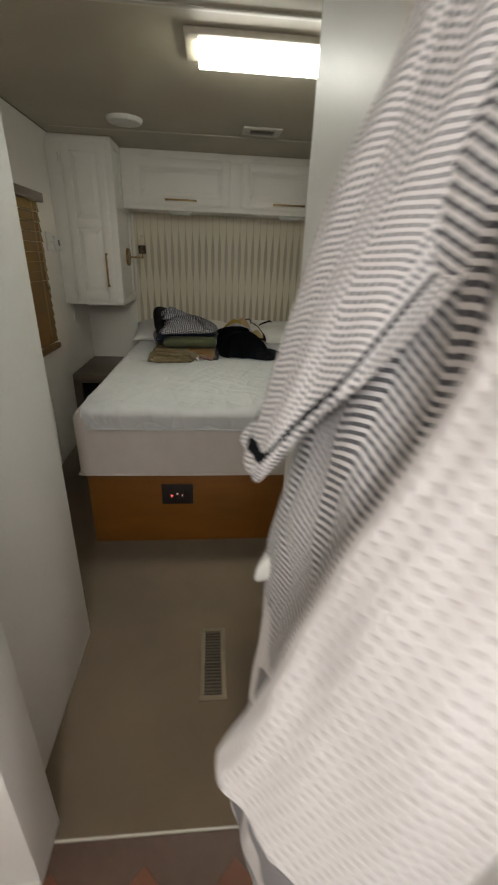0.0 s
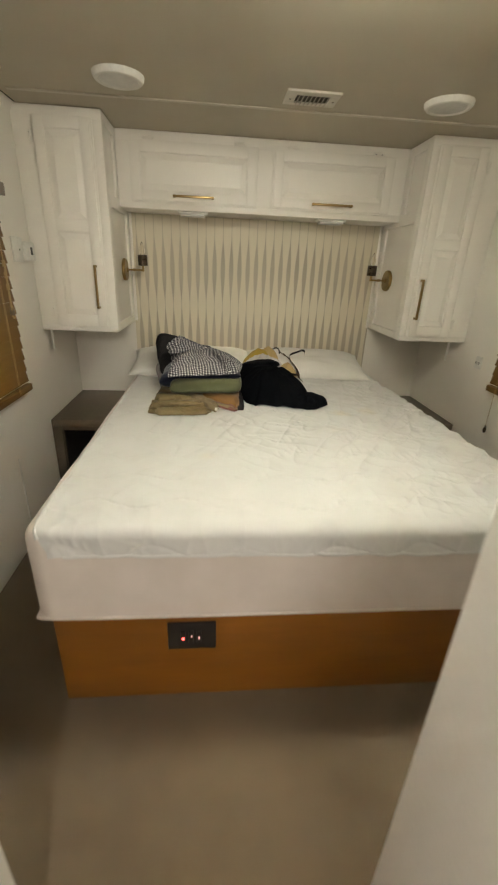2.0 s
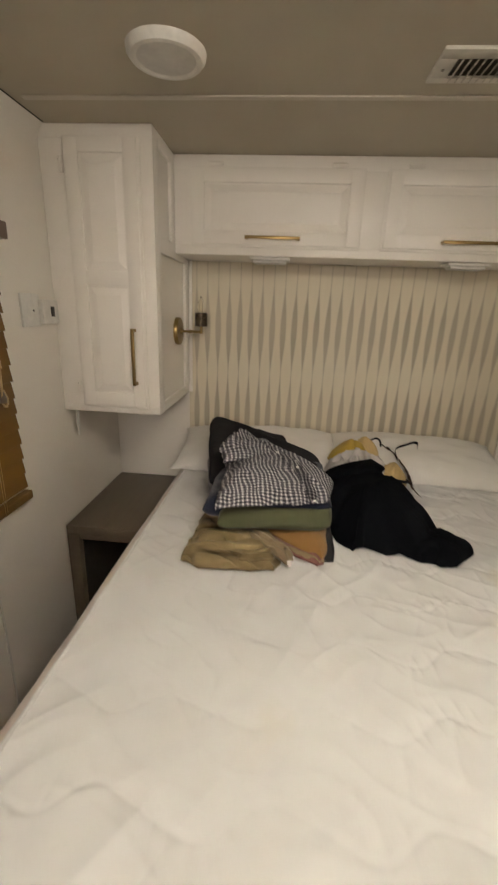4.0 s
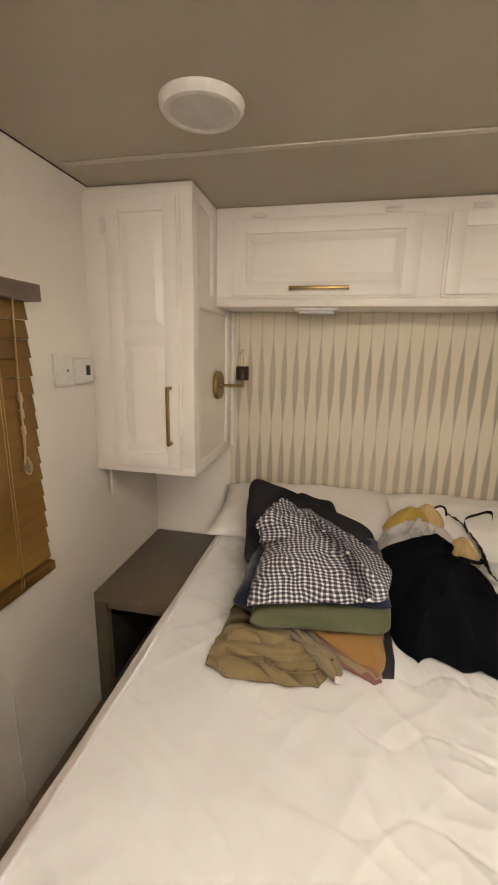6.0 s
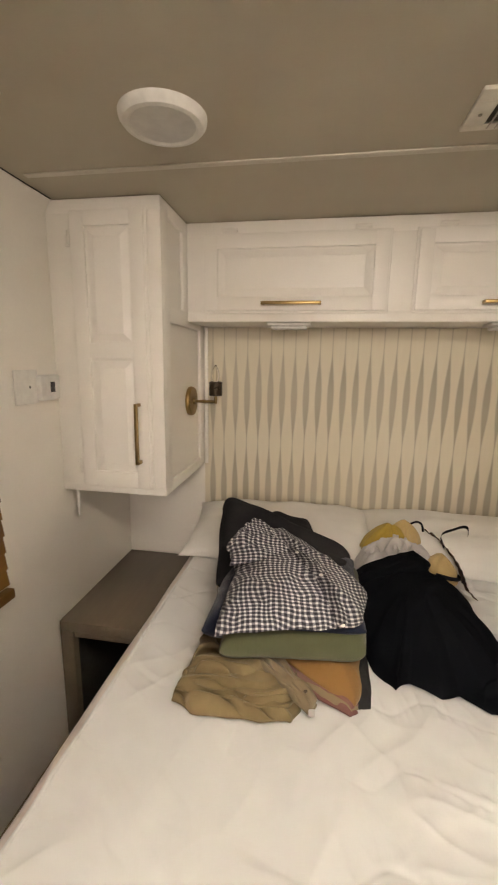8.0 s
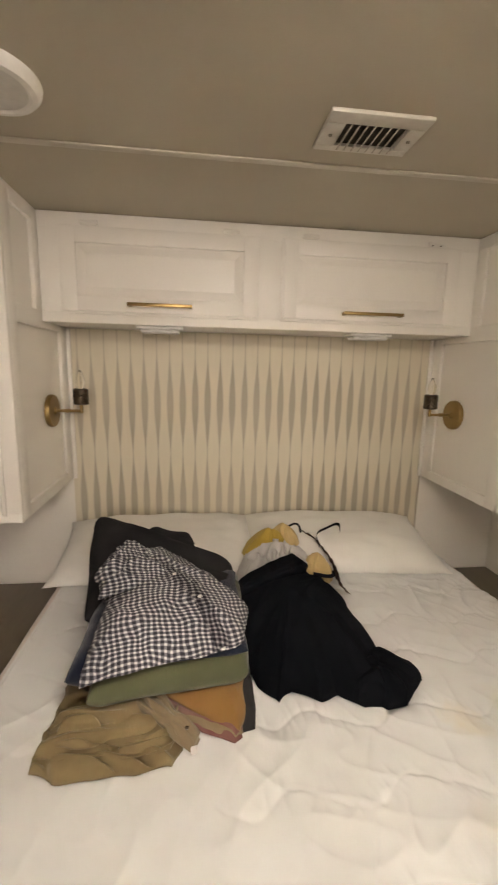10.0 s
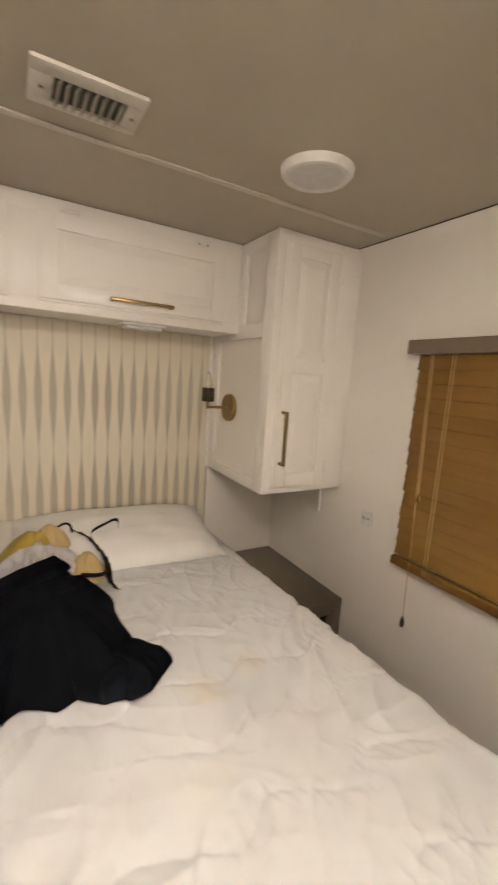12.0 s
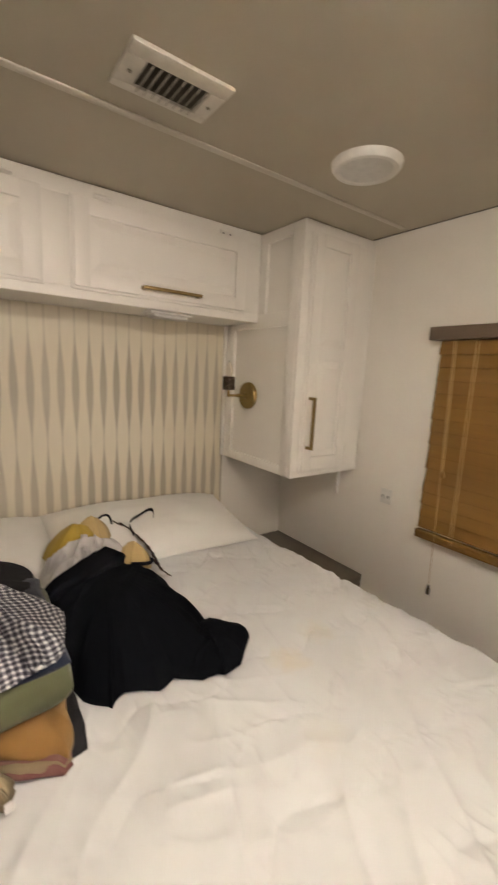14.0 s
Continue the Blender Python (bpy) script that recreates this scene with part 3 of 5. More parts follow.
def puck_lights():
    c = (-0.398, 3.09, 1.5985)
    puck = thing("puck_light", c, "unlit white oblong light under the overhead cabinet", "cabinet light", "cabinet lights")
    part("housing", slab(c[0] - 0.083, c[0] + 0.083, 3.048, 3.132, 1.586, 1.5982, bev=0.005, seg=3), PLASTIC, puck)
    part("diffuser", slab(c[0] - 0.068, c[0] + 0.068, 3.056, 3.124, 1.574, 1.5865, bev=0.005, seg=3), DIFFUSER, puck, "frosted white diffuser")
    copy_thing(puck, pose(0.392, 3.09, 1.5985))


def ceiling_vent():
    v = thing("ceiling_vent", (0.105, 2.459, CEIL), "white ceiling air vent with slanted louvres and screws", "vent")
    bm = bmesh.new()
    x0, x1, y0, y1, z = -0.005, 0.205, 2.371, 2.512, CEIL - 0.009
    a0, a1, b0, b1 = 0.037, 0.170, 2.409, 2.489
    for q in ((x0, x1, y0, b0), (x0, x1, b1, y1), (x0, a0, b0 - 0.001, b1 + 0.001), (a1, x1, b0 - 0.001, b1 + 0.001)):
        box(bm, *q, z, CEIL - 0.0005, bev=0.0025)
    part("face_plate", bm, plain("vent_enamel", (0.66, 0.625, 0.55), 0.45), v, "off-white face plate")
    part("duct", slab(a0 - 0.002, a1 + 0.002, b0 - 0.002, b1 + 0.002, CEIL - 0.0025, CEIL - 0.0008), plain("vent_inside", (0.10, 0.088, 0.068), 0.8), v, "dark duct behind the louvres")
    bm = slab(-0.0012, 0.0012, b0 + 0.001 - 2.449, b1 - 0.001 - 2.449, -0.009, 0.009)
    bmesh.ops.rotate(bm, verts=bm.verts, cent=(0, 0, 0), matrix=Matrix.Rotation(radians(38), 3, "Y"))
    me = mesh_of("louvre", bm, plain("louvre_metal", (0.40, 0.365, 0.30), 0.5))
    for k in range(8):
        ob = new("louvre", me)
        ob.parent = v
        ob.location = Vector((a0 + 0.010 + k * 0.0163, 2.449, CEIL - 0.0105)) - v.location
    for x in (0.016, 0.187):
        part("screw", rod(bmesh.new(), (x, 2.450, z - 0.002), (x, 2.450, z + 0.001), 0.004, 12), STEEL, v, "small steel screw")


def floor_register():
    v = thing("floor_register", (-0.167, 0.706, 0.0), "brown metal floor heating register with narrow slots", "floor vent")
    x0, x1, y0, y1 = -0.213, -0.122, 0.566, 0.848
    a0, a1, b0, b1 = x0 + 0.017, x1 - 0.017, y0 + 0.019, y1 - 0.015
    bm = bmesh.new()
    for q in ((x0, x1, y0, b0), (x0, x1, b1, y1), (x0, a0, b0 - 0.001, b1 + 0.001), (a1, x1, b0 - 0.001, b1 + 0.001)):
        box(bm, *q, 0.0005, 0.006, bev=0.002)
    part("rim", bm, plain("register_rim", (0.20, 0.15, 0.095), 0.5, 0.2), v, "brown painted metal rim")
    part("duct", slab(a0 - 0.001, a1 + 0.001, b0 - 0.001, b1 + 0.001, 0.0005, 0.0015), DUCT, v, "dark duct")
    n = 20
    bm = slab((a0 - a1) / 2, (a1 - a0) / 2, -0.0027, 0.0027, -0.0014, 0.0014)
    me = mesh_of("slat", bm, plain("register_slat", (0.095, 0.067, 0.038), 0.6))
    for k in range(n):
        ob = new("slat", me)
        ob.parent = v
        ob.location = Vector(((a0 + a1) / 2, b0 + (k + 0.5) * (b1 - b0) / n, 0.0034)) - v.location


ceiling_lamp()
hall_lamp()
round_lights()
puck_lights()
ceiling_vent()
floor_register()


def sconce(sx, face):
    """Swing-arm wall lamp on the cabinet's side."""
    c = Vector((face, 3.085, 1.286))
    s = thing("wall_sconce", c, "brass swing-arm wall sconce with a clear unlit bulb", "wall lamp", "bedside sconces")
    turn = Matrix.Rotation(radians(-90 * sx), 4, "Y")
    part("backplate", lathe(bmesh.new(), c, [(0.059, 0.0002), (0.060, 0.004), (0.059, 0.014), (0.056, 0.0175), (0.014, 0.0185), (0.011, 0.026)], 40, turn), BRASS, s, "round brass backplate")
    ex = face - sx * 0.111
    bm = rod(bmesh.new(), (face - sx * 0.02, 3.085, 1.286), (ex, 3.085, 1.286), 0.0055)
    rod(bm, (ex, 3.085, 1.279), (ex, 3.085, 1.312), 0.0062)
    rod(bm, (face - sx * 0.055, 3.085, 1.286), (face - sx * 0.068, 3.085, 1.286), 0.0075)
    part("arm", bm, BRASS, s, "bent brass arm")
    part("socket", lathe(bmesh.new(), (ex, 3.085, 1.31), [(0.024, 0), (0.027, 0.002), (0.027, 0.056), (0.023, 0.058), (0.019, 0.05)], 32), BRONZE, s, "dark bronze socket cup")
    b = part("bulb", lathe(bmesh.new(), (ex, 3.085, 1.362), [(0.008, 0), (0.013, 0.012), (0.0165, 0.028), (0.014, 0.045), (0.008, 0.06), (0.002, 0.073)], 24), GLASS, s, "clear glass candle bulb", angle=80)
    b.visible_shadow = False


sconce(-1, -0.800)
sconce(1, 0.790)


# ---------------------------------------------------------------- window blinds
def blind(sx, y1, top, pitch):
    x = sx * 1.178
    y0 = 1.50
    b = thing("window_blind", (x, (y0 + y1) / 2, 0.75), "closed brown wooden venetian blind with a taupe valance", "blind", "wooden blinds")
    a, c = sorted((x, x - sx * 0.052))
    part("valance", slab(a, c, y0 - 0.03, y1 + 0.035, top, top + 0.046, bev=0.003), VALANCE, b, "taupe wooden valance")
    n = 15
    bm = slab(-0.0015, 0.0015, -(y1 - y0) / 2, (y1 - y0) / 2, -0.0252, 0.0252, bev=0.0008, seg=1)
    bmesh.ops.rotate(bm, verts=bm.verts, cent=(0, 0, 0), matrix=Matrix.Rotation(radians(8.5 * sx), 3, "Y"))
    me = mesh_of("slat", bm, BLIND_WOOD)
    for k in range(n):
        ob = new("slat", me)
        ob.parent = b
        ob.location = Vector((x - sx * 0.024, (y0 + y1) / 2 + random.uniform(-0.003, 0.003), top - 0.026 - k * pitch)) - b.location
        ob.rotation_euler = (random.uniform(-0.0015, 0.0015), random.uniform(-0.006, 0.006), 0)
    low = top - 0.026 - n * pitch
    a, c = sorted((x - sx * 0.012, x - sx * 0.040))
    part("bottom_rail", slab(a, c, y0, y1 + 0.006, low - 0.016, low + 0.014, bev=0.003), BLIND_WOOD, b)
    xc = x - sx * 0.047
    for y in (y1 - 0.14, y0 + 0.12):
        bm = bmesh.new()
        for off in (-0.005, 0.005):
            tube(bm, [(xc, y + off, z) for z in (top, 1.3, 1.0, low)], 0.0009, 6)
        part("ladder_cord", bm, CORD, b)
    if sx < 0:
        pts = curve_through([(xc, 2.36, 1.555), (xc - 0.004, 2.357, 1.40), (xc, 2.349, 1.30), (xc, 2.346, 1.15), (xc, 2.343, 1.13)])
        bm = tube(bmesh.new(), pts, 0.0024, 6)
        tube(bm, curve_through([(xc + 0.003, 2.352, 1.31), (xc + 0.006, 2.342, 1.25), (xc, 2.352, 1.20), (xc + 0.004, 2.343, 1.145), (xc + 0.004, 2.338, 1.10), (xc + 0.004, 2.352, 1.085), (xc + 0.004, 2.362, 1.105), (xc + 0.004, 2.348, 1.135)]), 0.003, 6)
        for z in (1.30, 1.255, 1.21):
            rod(bm, (xc, 2.351, z - 0.012), (xc, 2.349, z + 0.012), 0.0065, 8)
        part("pull_cord", bm, CORD, b, "knotted pull cord")
        part("tassel", lathe(bmesh.new(), (xc + 0.003, 2.344, 1.098), [(0.009, 0), (0.010, 0.012), (0.005, 0.03), (0.003, 0.034)], 16), VALANCE, b, "small wooden tassel")
    else:
        part("pull_cord", tube(tube(bmesh.new(), [(xc, 2.348, 1.553), (xc, 2.342, 1.3), (xc, 2.336, 1.072)], 0.0013, 6), [(xc, 2.356, 1.553), (xc, 2.35, 1.3), (xc, 2.338, 0.9), (xc, 2.333, 0.625)], 0.0011, 6), CORD, b, "thin pull cords")
        part("tassel", lathe(bmesh.new(), (xc, 2.336, 1.046), [(0.007, 0), (0.008, 0.010), (0.004, 0.024), (0.002, 0.028)], 16), BLIND_WOOD, b, "small wooden tassel")
        part("tassel", lathe(bmesh.new(), (xc, 2.333, 0.588), [(0.006, 0), (0.008, 0.008), (0.0075, 0.02), (0.003, 0.038)], 16), BRONZE, b, "dark metal cord weight")


blind(-1, 2.428, 1.554, 0.0510)
blind(1, 2.415, 1.537, 0.0470)


def thermostat():
    t = thing("thermostat", (XL, 2.64, 1.36), "white wall thermostat beside a blank switch plate", "thermostat")
    part("plate", slab(XL + 0.0005, XL + 0.010, 2.553, 2.655, 1.305, 1.412, bev=0.003), PLASTIC, t)
    part("control_box", slab(XL + 0.0005, XL + 0.028, 2.645, 2.742, 1.312, 1.395, bev=0.005), PLASTIC, t)
    part("display", slab(XL + 0.0275, XL + 0.0295, 2.690, 2.712, 1.338, 1.372, bev=0.0005), BLACK_PLASTIC, t, "small dark display")
    part("slider", slab(XL + 0.0095, XL + 0.0125, 2.612, 2.615, 1.354, 1.362), BLACK_PLASTIC, t)


def outlet():
    o = thing("wall_outlet", (XR, 2.585, 0.895), "small white double wall outlet", "outlet")
    part("plate", slab(XR - 0.006, XR - 0.0005, 2.562, 2.616, 0.866, 0.930, bev=0.002), PLASTIC, o)
    for y in (2.577, 2.601):
        part("receptacle", slab(XR - 0.009, XR - 0.0055, y - 0.009, y + 0.009, 0.878, 0.916, bev=0.002), PLASTIC, o)
        for d in (-0.004, 0.004):
            part("slot", slab(XR - 0.0098, XR - 0.0085, y + d - 0.0012, y + d + 0.0012, 0.890, 0.903), BLACK_PLASTIC, o)


thermostat()
outlet()


def nightstand(sx):
    a, b = sorted((sx * 1.177, sx * 0.845))
    n = thing("nightstand", ((a + b) / 2, 2.97, 0.0), "dark taupe wooden nightstand with an open cubby, against the wall", "nightstand", "bedside nightstands")
    y0, y1 = 2.672, YB - 0.008
    part("top", slab(a, b, y0, y1, 0.462, 0.502, bev=0.003), TAUPE_WOOD, n)
    for x0, x1 in ((a, a + 0.052), (b - 0.052, b)):
        part("side", slab(x0, x1, y0 + 0.0005, y1, 0.0, 0.4615, bev=0.003), TAUPE_WOOD, n)
    part("rail", slab(a + 0.0525, b - 0.0525, y0 + 0.008, y0 + 0.03, 0.436, 0.4615, bev=0.002), TAUPE_WOOD, n)
    # added near-black linings and back put the cubby's shade into the colour
    for x0, x1 in ((a + 0.0522, a + 0.0545), (b - 0.0545, b - 0.0522)):
        part("cubby_shade_side", slab(x0, x1, y0 + 0.031, y1 - 0.016, 0.091, 0.4605), SHADE_AND_SEAM_DARK, n, "dark lining that paints the shade inside the cubby")
    part("cubby_shade_top", slab(a + 0.055, b - 0.055, y0 + 0.031, y1 - 0.016, 0.4585, 0.4612), SHADE_AND_SEAM_DARK, n, "dark lining that paints the shade inside the cubby")
    part("back", slab(a + 0.0525, b - 0.0525, y1 - 0.015, y1, 0.04, 0.4615), SHADE_AND_SEAM_DARK, n)
    part("shelf", slab(a + 0.0525, b - 0.0525, y0 + 0.02, y1 - 0.016, 0.06, 0.09, bev=0.002), TAUPE_WOOD, n)


nightstand(-1)
nightstand(1)


# ---------------------------------------------------------------- bed
def bed_base():
    b = thing("bed_base", (0, 2.3, 0.0), "orange-brown wood veneer platform bed base", "bed base")
    part("front_panel", slab(-0.742, 0.775, 1.400, 1.416, 0.0, 0.394, bev=0.002), BASE_WOOD, b)
    for x in (-0.740, 0.755):
        part("side_panel", slab(x, x + 0.018, 1.4165, YB - 0.008, 0.0, 0.393, bev=0.002), BASE_WOOD, b)
    part("deck", slab(-0.7215, 0.7545, 1.4165, YB - 0.008, 0.37, 0.393), BASE_WOOD, b)
    p = thing("control_panel", (-0.335, 1.399, 0.272), "black control panel with small red lights on the bed base", "control panel")
    part("plate", slab(-0.409, -0.261, 1.391, 1.3995, 0.219, 0.327, bev=0.003), BLACK_PLASTIC, p)
    for x in (-0.362, -0.338, -0.314):
        part("switch", slab(x - 0.008, x + 0.008, 1.387, 1.392, 0.25, 0.296, bev=0.002), BLACK_PLASTIC, p)
    part("indicator", lathe(bmesh.new(), (-0.362, 1.3875, 0.268), [(0.0045, 0), (0.0048, 0.002), (0.003, 0.0035)], 16, Matrix.Rotation(radians(90), 4, "X")), LED_RED, p, "glowing red indicator")
    for x, z in ((-0.336, 0.279), (-0.313, 0.271)):
        part("indicator", slab(x - 0.0018, x + 0.0018, 1.3855, 1.3875, z - 0.004, z + 0.004), LED_PALE, p, "faint pink indicator")


def mattress():
    bm = slab(-0.762, 0.770, 1.345, YB - 0.012, 0.3955, 0.704)
    bmesh.ops.bevel(bm, geom=[e for e in bm.edges if abs(e.verts[0].co.z - e.verts[1].co.z) > 0.1], offset=0.055, segments=6, affect="EDGES", profile=0.5)
    bmesh.ops.bevel(bm, geom=[e for e in bm.edges if e.verts[0].co.z > 0.7 and e.verts[1].co.z > 0.7], offset=0.05, segments=6, affect="EDGES", profile=0.5)
    bmesh.ops.bevel(bm, geom=[e for e in bm.edges if e.verts[0].co.z < 0.4 and e.verts[1].co.z < 0.4], offset=0.02, segments=3, affect="EDGES", profile=0.5)
    bmesh.ops.subdivide_edges(bm, edges=[e for e in bm.edges if e.calc_length() > 0.12], cuts=26, use_grid_fill=True)
    for v in bm.verts:
        n = noise.noise(v.co * 3.0) * 0.006 + noise.noise(Vector((v.co.x * 18, v.co.y * 18, v.co.z * 4))) * 0.0022
        if v.co.z > 0.41:
            v.co.y -= n if v.co.y < 1.45 else 0
            v.co.x += n if v.co.x > 0.7 else -n if v.co.x < -0.7 else 0
    m = thing("mattress", (0, 2.3, 0.3955), "thick mattress in a pale pinkish fitted sheet", "mattress")
    part("fitted_sheet", bm, SHEET, m, angle=60)
    rim = [(-0.756, 1.95, 0.409), (-0.757, 1.42, 0.408), (-0.748, 1.372, 0.407), (-0.715, 1.352, 0.406), (-0.3, 1.350, 0.404), (0.3, 1.350, 0.405), (0.720, 1.352, 0.406), (0.756, 1.372, 0.407), (0.765, 1.42, 0.408), (0.764, 1.95, 0.409)]
    part("elastic_edge", tube(bmesh.new(), curve_through(rim, 8), 0.0065, 8), SHEET, m, "gathered elastic edge of the sheet")


def wrap(s, flat, r):
    """Along a sheet that turns down over an edge: how far out, how far down."""
    if s <= flat:
        return s, 0.0
    a = (s - flat) / r
    if a < math.pi / 2:
        return flat + r * math.sin(a), -r * (1 - math.cos(a))
    return flat + r, -r - (s - flat - r * math.pi / 2)


def stitch(x, y):
    """Wavy quilting rows: how near the seam is (0 to 1), and how far the cloth puffs between the rows (0 to 1)."""
    x, y = x + 0.03 * noise.noise((x * 3, y * 3, 3)), y + 0.03 * noise.noise((x * 2.5, y * 2.5, 7))
    near, gap = 9.0, 0.165
    k0 = math.floor((y - 1.27) / gap)
    for k in (k0 - 1, k0, k0 + 1, k0 + 2):
        u = 2 * math.pi * (x / 0.24 + 0.5 * (k % 2) + 0.21 * k)
        slope = 0.026 * math.cos(u + 0.35 * math.sin(u)) * (1 + 0.35 * math.cos(u)) * 2 * math.pi / 0.24
        near = min(near, abs(y - 1.27 - k * gap - 0.026 * math.sin(u + 0.35 * math.sin(u))) / math.sqrt(1 + slope * slope))
    return math.exp(-(near / 0.0050) ** 2), 1 - math.exp(-(near / 0.030) ** 2)


def comforter():
    c = thing("comforter", (0, 2.3, 0.6), "white quilted comforter with wavy stitching and faint yellow stains", "comforter")
    bm = bmesh.new()
    nx, ny = 500, 580
    # core of the top, round which the cloth turns down; the near left edge stops on top of the mattress
    x0, x1, yf, rc, r, top = -0.66, 0.682, 1.434, 0.078, 0.020, 0.706
    left, right, front, y_back = 0.055, 0.175, 0.165, YB - 0.02
    rows = []
    for j in range(ny + 1):
        sy = yf - front + (y_back - yf + front) * j / ny
        row = []
        for i in range(nx + 1):
            sx = x0 - left + (x1 - x0 + left + right) * i / nx
            taper = 0.05 * min(1.0, max(0.0, (sy - 1.75) / 1.1))
            cx, cy = min(max(sx, x0), x1 - taper), max(sy, yf)
            d = Vector((sx - cx, sy - cy))
            far = min(d.length, 0.20)
            way = d.normalized() if d.length > 1e-6 else Vector((0, 0))
            o, dz = wrap(far, rc, r)
            tilt = min(1.0, max(0.0, (far - rc) / (r * 1.57)))
            q, up = stitch(sx, sy)
            patch = min(1.0, max(0.22, 0.62 + 0.8 * sx + 0.7 * noise.noise((sx * 2.2, sy * 2.2, 27)) + max(0.0, 1.75 - sy)))
            q, up = q * patch, 1 - (1 - up) * patch
            q *= 0.65 + 0.35 * min(1.0, max(0.0, 0.6 + 1.4 * noise.noise((sx * 3, sy * 3, 12))))
            n1 = noise.noise((sx * 2.2, sy * 2.2, 5)) * 0.008
            calm = 0.60 + 0.75 * min(1.0, max(0.0, 0.45 + 0.5 * sx + 0.8 * noise.noise((sx * 1.8, sy * 1.8, 31))))
            wx, wy = sx + 0.06 * noise.noise((sx * 3, sy * 3, 40)), sy + 0.06 * noise.noise((sx * 3, sy * 3, 41))
            # long soft wrinkles that run towards the pillows, short puckers beside the seams
            a, b = wx * 0.82 - wy * 0.57, wx * 0.57 + wy * 0.82
            n2 = (1 - abs(noise.noise((a * 13, b * 4, 1)))) ** 5 * 0.0048 * calm
            n3 = (1 - abs(noise.noise((a * 5 + b * 5, b * 13 - a * 3, 4)))) ** 5 * 0.0038 * calm
            n4 = noise.noise((a * 24, b * 11, 2)) * 0.0038 * calm + noise.noise((sx * 7 + 3, sy * 7, 6)) * 0.004
            n4 += (1 - abs(noise.noise((wx * 32 + wy * 8, wy * 9, 15)))) ** 3 * 0.0055 * (1 - up) * (0.4 + 0.6 * calm)
            pull = (1 - abs(noise.noise((sx * 11, sy * 2.5, 8)))) ** 3 * 0.007 * max(0.0, 1 - abs(sy - yf + 0.02) / 0.2)
            soft = 1 - 0.6 * tilt
            puff = max(0.003, 0.004 - 0.0054 * q + 0.0062 * up + n1 + (n2 + n3 + n4) * soft + pull)
            out = Vector((way.x * tilt, way.y * tilt, 1.02 - tilt)).normalized()
            hem = 0.004 * noise.noise((sx * 5, sy * 5, 9)) * tilt
            row.append(bm.verts.new(Vector((cx + way.x * o, cy + way.y * o, top + dz + hem)) + out * puff))
        rows.append(row)
    for a, b in zip(rows, rows[1:]):
        for i in range(nx):
            bm.faces.new((a[i], a[i + 1], b[i + 1], b[i]))
    left_edge = [rows[j][0].co.copy() for j in range(20, ny + 1, 5)]
    front_edge = [rows[0][i].co.copy() for i in range(20, nx - 13, 5)]
    part("cover", bm, COMFORTER, c, angle=75)
    part("hem", tube(bmesh.new(), [p + Vector((0, 0.004, 0)) for p in front_edge], 0.0065, 8), COMFORTER, c, angle=75)
    part("hem", tube(bmesh.new(), [p + Vector((0.002, 0, -0.004)) for p in left_edge], 0.0065, 8), COMFORTER, c, angle=75)


def pillow(cx, cy, cz, w, d, h, yaw, tilt, seed, name_label):
    bm = bmesh.new()
    n = 44
    grids = []
    for side in (1, -1):
        g = []
        for j in range(n + 1):
            v = -1 + 2 * j / n
            row = []
            for i in range(n + 1):
                u = -1 + 2 * i / n
                body = max(0.0, (1 - abs(u) ** 3.2)) ** 0.55 * max(0.0, (1 - abs(v) ** 3.0)) ** 0.55
                pinch = 1 - 0.07 * (1 - abs(u) ** 2) * abs(v) ** 6
                x = u * w / 2 * (1 - 0.06 * (1 - v * v) * abs(u) ** 8)
                y = v * d / 2 * pinch
                z = side * h / 2 * body * (1.0 if side > 0 else 0.55)
                wr = noise.noise((u * 3 + seed, v * 3, seed)) * 0.012 + abs(noise.noise((u * 9, v * 6 + seed, 3))) * 0.006 * (0.3 + abs(u))
                z += side * wr * body
                row.append((x, y, z))
            g.append(row)
        grids.append(g)
    m = pose(cx, cy, cz, tilt, 0, yaw)
    made = {}

    def vert(side, i, j):
        k = (0 if i in (0, n) or j in (0, n) else side, i, j)
        if k not in made:
            made[k] = bm.verts.new(m @ Vector(grids[side][j][i]))
        return made[k]
    for side in (0, 1):
        for j in range(n):
            for i in range(n):
                f = (vert(side, i, j), vert(side, i + 1, j), vert(side, i + 1, j + 1), vert(side, i, j + 1))
                bm.faces.new(f if side == 0 else f[::-1])
    single("pillow", bm, PILLOW, name_label, "pillow", (cx, cy, cz), group="white pillows", angle=80)


bed_base()
mattress()
comforter()
pillow(0.30, 3.045, 0.762, 0.78, 0.42, 0.15, -4, 9, 2.0, "white cotton pillow flat on the comforter")
pillow(-0.40, 3.045, 0.762, 0.76, 0.42, 0.15, 3, 9, 7.0, "white cotton pillow half under folded clothes")


